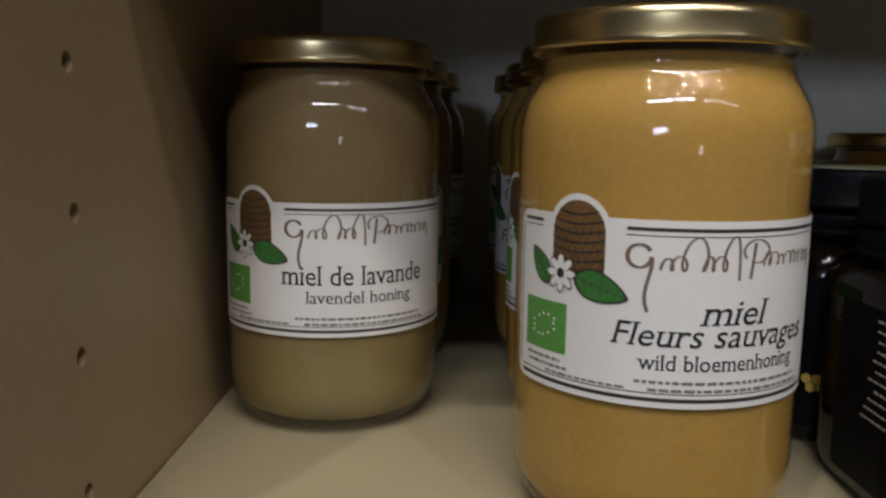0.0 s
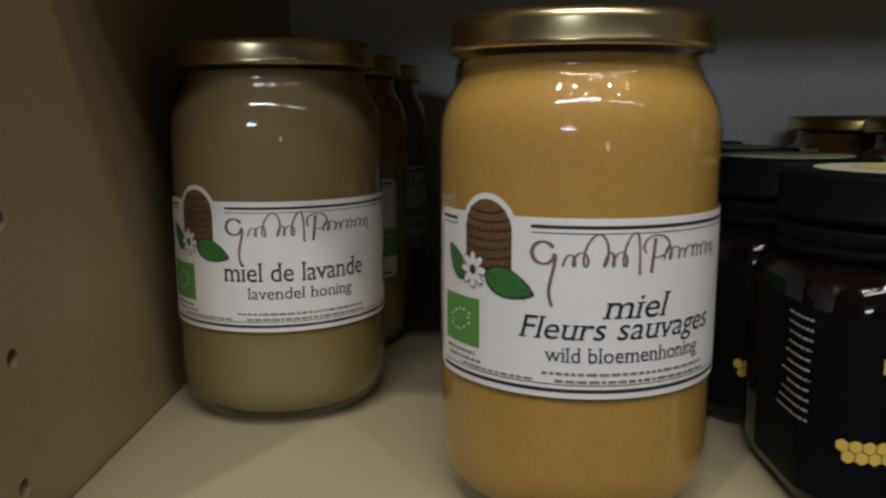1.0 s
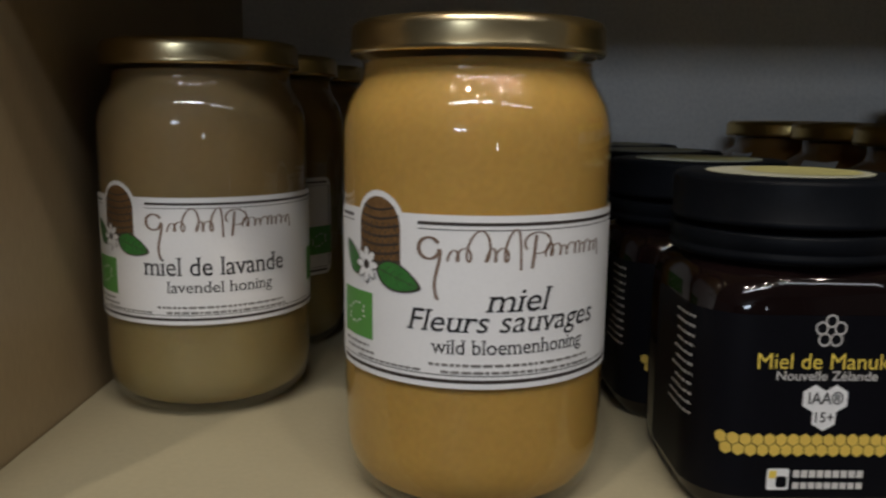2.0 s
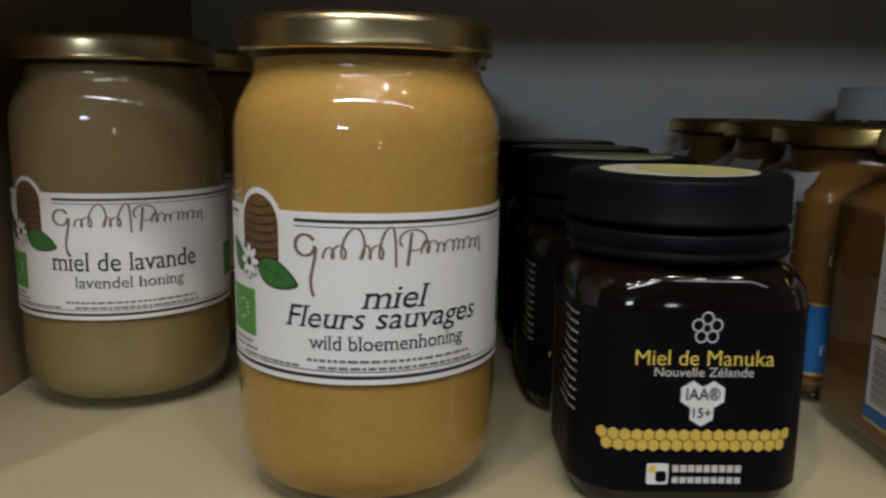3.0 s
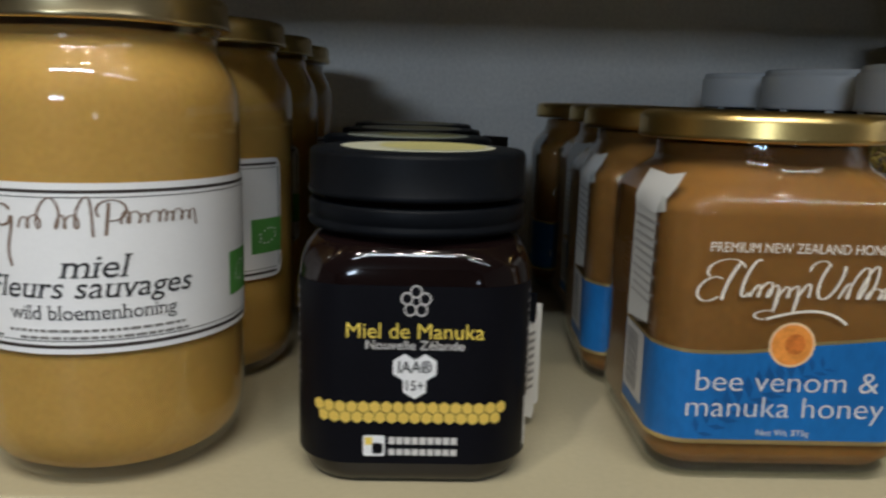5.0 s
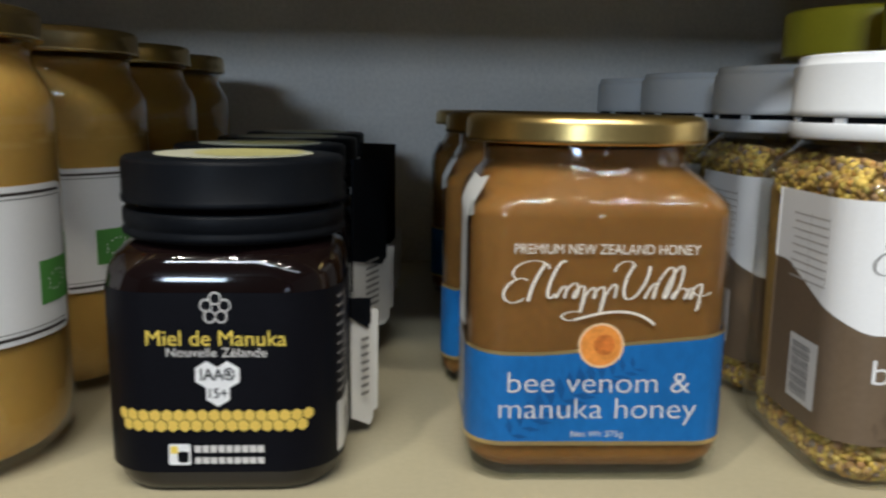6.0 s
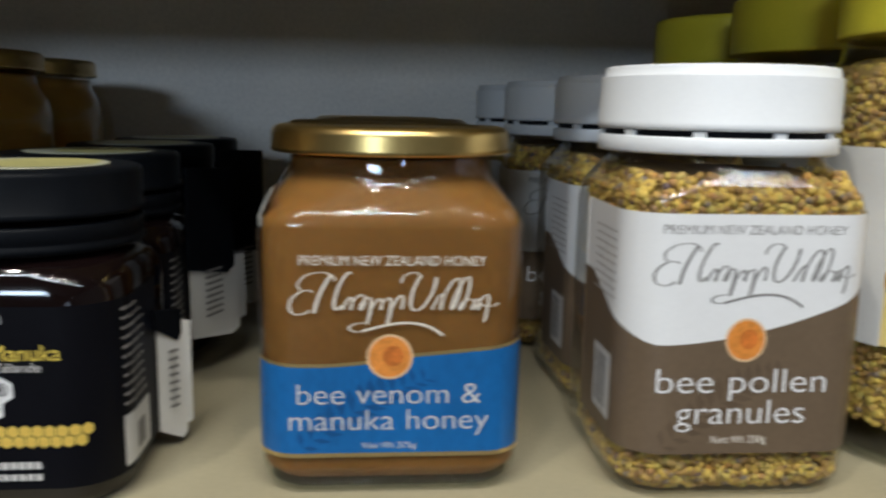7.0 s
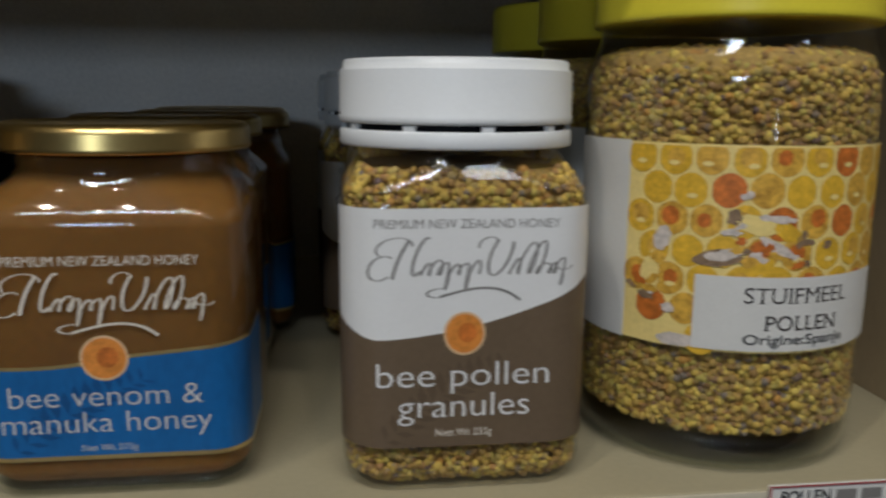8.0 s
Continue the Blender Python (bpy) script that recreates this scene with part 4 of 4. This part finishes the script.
    def edge(x):
        if x < -0.027:
            return 0.0400 + min(0.013, (-0.027 - x) * 0.38)
        return 0.0400 + 0.0125 * ((x + 0.027) / 0.057) ** 1.9 if x < 0.034 else 0.0400 + 0.0125 * 1.14
    lab = part("label", lay(poly_bm([(x, edge(x)) for x in xs] + [(x, 0.0722) for x in xs[::-1]]), fo, 0.0002), M["paper"], jar, "white upper label", True)
    part("label_band", lay(poly_bm([(x, 0.0122) for x in xs] + [(x, edge(x)) for x in xs[::-1]]), fo, 0.00018), M["taupe"], lab, "taupe lower band", True)
    part("seal", lay(poly_bm(oval(-0.0017, 0.0414, 0.0056, 0.0055, 32)), fo, 0.00028), M["pearl"], lab, "round orange seal")
    part("seal_swirl", lay(poly_bm(oval(-0.0017, 0.0414, 0.0050, 0.0049, 32)), fo, 0.00032), M["orange"], lab)
    part("seal_heart", lay(poly_bm(oval(-0.0009, 0.0416, 0.0025, 0.0025, 24)), fo, 0.00035), M["cell_b"], lab)
    part("lettering", lay(text_bm("PREMIUM NEW ZEALAND HONEY", -0.0254, 0.0232, 0.0674, 0.0022, 0, 0.0), fo, 0.00026), M["ink_grey"], lab, "grey letters")
    strokes = [[(x * 1.10 + 0.0008, z) for x, z in p] for p in brand_strokes(0.0560)]
    part("brand_script", lay(poly_bm(*strokes), fo, 0.00026), M["ink_grey"], lab, "grey flowing brand strokes")
    part("lettering", lay(text_bm("bee pollen", -0.0250, 0.0214, 0.0280, 0.0062, 0, -0.008), fo, 0.00026), M["ink_white"], lab, "white letters")
    part("lettering", lay(text_bm("granules", -0.0194, 0.0162, 0.0200, 0.0062, 0, -0.008), fo, 0.00026), M["ink_white"], lab, "white letters")
    part("net_weight", lay(text_bm("Nett Wt 250g", -0.0092, 0.0060, 0.0150, 0.0019, 0, 0.0), fo, 0.00026), M["ink_pale"], lab, "small pale letters")
    part("fern_print", lay(poly_bm(*fern(-0.0225, 0.0140, 0.0080, 0.0330, 0.0066)), fo, 0.00022), M["deep_taupe"], lab, "darker brown fern leaf print")
    table = [rect(-0.0600 + 0.001 * (k % 2), -0.0400, 0.0660 - 0.0021 * k, 0.0664 - 0.0021 * k) for k in range(9)] + [rect(-0.0500, -0.0498, 0.049, 0.067), rect(-0.0400, -0.0398, 0.049, 0.067)]
    tagged(part("small_print", lay(poly_bm(*table), fo, 0.00026), M["ink_faint"], lab, "grey table lines"), kind="stuff")
    part("code_panel", lay(poly_bm(rect(-0.0560, -0.0400, 0.0170, 0.0345)), fo, 0.00026), M["ink_silver"], lab, "silver code sticker")
    tagged(part("bar_code", lay(poly_bm(*[rect(-0.0545, -0.0440, 0.0185 + 0.0008 * k, 0.0185 + 0.0008 * k + (0.0005 if k % 3 else 0.0003)) for k in range(18)]), fo, 0.00032), M["ink_grey"], lab), kind="stuff")
    return tagged(jar, "square plastic jar of bee pollen with a white screw lid", "pollen jar", "bee pollen jars")


pollen = pollen_jar()
resize(pollen, 0.985, 1.065)
pollen.matrix_world = pose(0.4092, 0.0413, 0.0003, 0, 0, 0)
for x, y, turn in ((0.4108, 0.1102, 2), (0.4025, 0.1790, -3), (0.3980, 0.2480, 1)):
    copy_thing(pollen, pose(x, y, 0.0003, 0, 0, turn))


# ---- tall pollen jars with yellow lids ----
def tall_jar():
    jar = new("pollen_jar")
    R = 0.0412
    outer = [(0.0330, 0.0022), (0.0355, 0.0), (0.0380, 0.0006), (0.0400, 0.0030), (R, 0.0080), (R, 0.1060), (0.0408, 0.1095), (0.0398, 0.1130), (0.0384, 0.1160), (0.0378, 0.1180), (0.0378, 0.1280)]
    part("glass", turned(outer, 80, close_top=False), M["glass"], jar, "clear glass body", True)
    part("glass_floor", turned([(0.0320, 0.0030), (0.0372, 0.0012), (0.0392, 0.0040), (0.0398, 0.0080), (0.0388, 0.0098), (0.0350, 0.0090)], 64), M["thick_glass"], jar, "thick glass base", True)
    part("pollen", turned([(0.0350, 0.0102), (0.0372, 0.0112), (0.0385, 0.0140), (0.0385, 0.1085), (0.0379, 0.1125), (0.0350, 0.1145)], 72), M["pollen_core"], jar, "packed pollen", True)
    rng = random.Random(21)
    spots_at = []
    for z0, z1, count in ((0.0115, 0.0345, 3500), (0.0860, 0.1128, 3900)):
        for _ in range(count):
            a, z = rng.uniform(-1.9, 1.9), rng.uniform(z0, z1)
            r = 0.0390 + rng.uniform(-0.0009, 0.0003) - (0.0005 + 0.0020 * (z - 0.1085) / 0.0043 if z > 0.1085 else 0.0)
            spots_at.append((r * math.sin(a), -r * math.cos(a), z))
    for _ in range(500):
        a, t = rng.uniform(-1.9, 1.9), rng.random()
        spots_at.append(((0.0368 - 0.006 * t) * math.sin(a), -(0.0368 - 0.006 * t) * math.cos(a), 0.1126 + 0.0022 * t))
    ob = new("loose_pollen", granules("loose_pollen", spots_at, 0.00115, rng))
    ob.parent = jar
    tagged(ob, "yellow and brown pollen granules", kind="stuff")
    lid = [(0.0382, 0.1220), (0.0396, 0.1218), (0.0400, 0.1226), (0.0398, 0.1238), (0.0397, 0.1412), (0.0393, 0.1428), (0.0380, 0.1436), (0.0354, 0.1436)]
    part("lid", turned(lid, 96), M["yellow_plastic"], jar, "lemon yellow twist-off lid", True)
    f = round_map(R)
    lab = part("label", lay(poly_bm(rect(-0.0480, 0.0700, 0.0330, 0.0875)), f, 0.0002), M["comb_wall"], jar, "yellow honeycomb picture label", True)
    part("label_end", lay(poly_bm(rect(-0.0640, -0.0344, 0.0326, 0.0878)), f, 0.00026), M["sticker"], lab, "plain white label end", True)
    mats = ["cell_a", "cell_c", "cell_b", "cell_c", "cell_a"]
    rng = random.Random(5)
    pitch = 0.0092
    for row in range(7):
        for col in range(12):
            x = -0.0306 + pitch * col + (pitch / 2 if row % 2 else 0) + rng.uniform(-0.0003, 0.0003)
            z = 0.0838 - 0.0080 * row + rng.uniform(-0.0003, 0.0003)
            if x + 0.004 > 0.069 or z < 0.036:
                continue
            r = 0.0046 * rng.uniform(0.92, 1.0)
            upper = 0.34 if z > 0.066 and -0.012 < x < 0.045 else 0.05
            kind = "cell_b" if rng.random() < upper * 0.55 else ("cell_a" if rng.random() < 0.28 + upper else "cell_c")
            ring_at = lambda k, dx, dz: [(x + dx + r * k * (0.955 + 0.035 * math.cos(6 * (2 * math.pi * i / 18 - math.pi / 6))) * math.cos(2 * math.pi * i / 18),
                                          min(0.0869, z + dz + r * k * math.sin(2 * math.pi * i / 18))) for i in range(18)]
            part("comb_cell", lay(poly_bm(ring_at(1.0, 0, 0)), f, 0.00030), M[kind], lab)
            deep = {"cell_c": "cell_a", "cell_a": "cell_b", "cell_b": "cell_b"}[kind]
            if rng.random() < 0.6:
                part("comb_cell_floor", lay(poly_bm(ring_at(rng.uniform(0.40, 0.66), rng.uniform(-0.0008, 0.0008), rng.uniform(0.0, 0.0010))), f, 0.00033), M[deep], lab)
            if rng.random() < 0.45:
                part("comb_cell_glint", lay(poly_bm(oval(x + rng.uniform(-0.001, 0.001), min(0.0850, z - 0.0014), 0.0014, 0.0007, 12)), f, 0.00036), M["comb_wall"], lab)

    def blob(cx, cz, rx, rz, turn):
        return [(px + rng.uniform(-0.0004, 0.0004), pz + rng.uniform(-0.0004, 0.0004)) for px, pz in oval(cx, cz, rx, rz, 16, turn)]
    for bx, bz, rx, rz, turn, kind in ((0.0005, 0.0672, 0.0058, 0.0026, -0.2, "comb_wall"), (0.0080, 0.0655, 0.0040, 0.0022, -0.4, "cell_c"), (-0.0058, 0.0690, 0.0018, 0.0020, 0.0, "smudge"),
                                       (0.0118, 0.0635, 0.0012, 0.0026, -0.4, "smudge"), (-0.0090, 0.0580, 0.0062, 0.0023, 0.1, "smudge"), (0.0020, 0.0565, 0.0035, 0.0024, 0.1, "cell_c"),
                                       (-0.0265, 0.0520, 0.0027, 0.0050, 0.1, "comb_wall"), (-0.0275, 0.0462, 0.0024, 0.0016, 0.1, "smudge"), (-0.0245, 0.0570, 0.0022, 0.0020, 0.1, "cell_a")):
        part("print_patch", lay(poly_bm(blob(bx, bz, rx, rz, turn)), f, 0.00040), M[kind], lab, "printed colour patch")
    for bx, bz, rx, rz, turn in ((-0.0075, 0.0592, 0.0050, 0.0014, 0.2), (0.0060, 0.0612, 0.0058, 0.0012, -0.5), (0.0050, 0.0690, 0.0050, 0.0010, -0.1), (-0.0235, 0.0625, 0.0022, 0.0036, -0.2), (-0.0180, 0.0350, 0.0060, 0.0018, 0.0)):
        part("print_patch", lay(poly_bm(blob(bx, bz, rx, rz, turn)), f, 0.00044), M["wing"], lab, "pale printed patch")
    for k in range(22):
        bx, bz = rng.gauss(0.002, 0.009), rng.gauss(0.0622, 0.0045)
        if k > 15:
            bx, bz = rng.gauss(-0.026, 0.003), rng.gauss(0.0500, 0.005)
        kind = rng.choice(("smudge", "cell_b", "cell_a", "wing"))
        part("print_patch", lay(poly_bm(blob(bx, bz, rng.uniform(0.0010, 0.0028), rng.uniform(0.0006, 0.0013), rng.uniform(-0.9, 0.9))), f, 0.00046 + 0.000002 * k), M[kind], lab)
    st = part("sticker", lay(poly_bm(rect(-0.0143, 0.0460, 0.0336, 0.0536)), f, 0.0005), M["sticker"], lab, "off-white name sticker", True)
    part("lettering", lay(text_bm("STUIFMEEL", -0.0019, 0.0283, 0.0466, 0.0042, 0, -0.004, True), f, 0.0006), M["ink_line"], st, "dark letters")
    part("lettering", lay(text_bm("POLLEN", 0.0036, 0.0251, 0.0393, 0.0040, 0, 0.004, True), f, 0.0006), M["ink_line"], st, "dark letters")
    part("lettering", lay(text_bm("Origine:Spanje", -0.0015, 0.0283, 0.0355, 0.0027, 0, 0.012), f, 0.0006), M["ink_black"], st, "black letters")
    shifted(lab, 0.0348, 0.0903, 0.0326, 0.0878)
    return tagged(jar, "large round glass jar of bee pollen with a yellow lid", "pollen jar", "tall pollen jars")


tall = tall_jar()
resize(tall, 1.04, 1.03)
tall.matrix_world = pose(0.4952, 0.0492, 0.0003, 0, 0, -13)
for x, y, turn in ((0.4985, 0.1370, 10), (0.4955, 0.2240, -20)):
    copy_thing(tall, pose(x, y, 0.0003, 0, 0, turn))


# ---- price label on the shelf edge ----
price = new("price_label")
part("card", box_bm(0.4755, 0.5255, -0.0018, -0.0010, -0.0180, -0.0012, 0.0002), M["sticker"], price, "white card")
part("border", lay(poly_bm(*frame_polys(0.4755, 0.5255, -0.0180, -0.0012, 0.0006)), flat_map, 0.0021), M["red"], price, "red border")
part("lettering", lay(text_bm("POLLEN", 0.4790, 0.4935, -0.0062, 0.0034, 0, 0.01), flat_map, 0.0021), M["ink_black"], price, "black letters")
part("price", lay(poly_bm(rect(0.4950, 0.5010, -0.0062, -0.0030), rect(0.5025, 0.5085, -0.0062, -0.0030), rect(0.4790, 0.5060, -0.0150, -0.0085)), flat_map, 0.0021), M["ink_grey"], price)
price.location = (0.0148, 0, 0.0030)
tagged(price, "white price card with a red border on the shelf edge", "price label")


# ---- ceiling lamps ----
for sx, sy, sz, power in SPOTS:
    lamp = new("ceiling_lamp")
    part("housing", turned([(0.045, 0.0), (0.050, 0.002), (0.050, 0.055), (0.044, 0.060)], 40, close_bottom=False, close_top=False), M["white_plastic"], lamp, "white lamp housing", True)
    lamp.location = (sx, sy, sz + 0.03)
    tagged(lamp, "white round ceiling spot lamp", "lamp", "ceiling spots")
for sx, sy, power in STRIPS:
    lamp = new("strip_lamp")
    part("housing", box_bm(-0.62, 0.62, -0.10, 0.10, 0.0, 0.03, 0.004), M["white_plastic"], lamp, "white metal lamp housing")
    lamp.location = (sx, sy, 1.715)
    tagged(lamp, "long white ceiling strip lamp", "lamp", "ceiling strips")
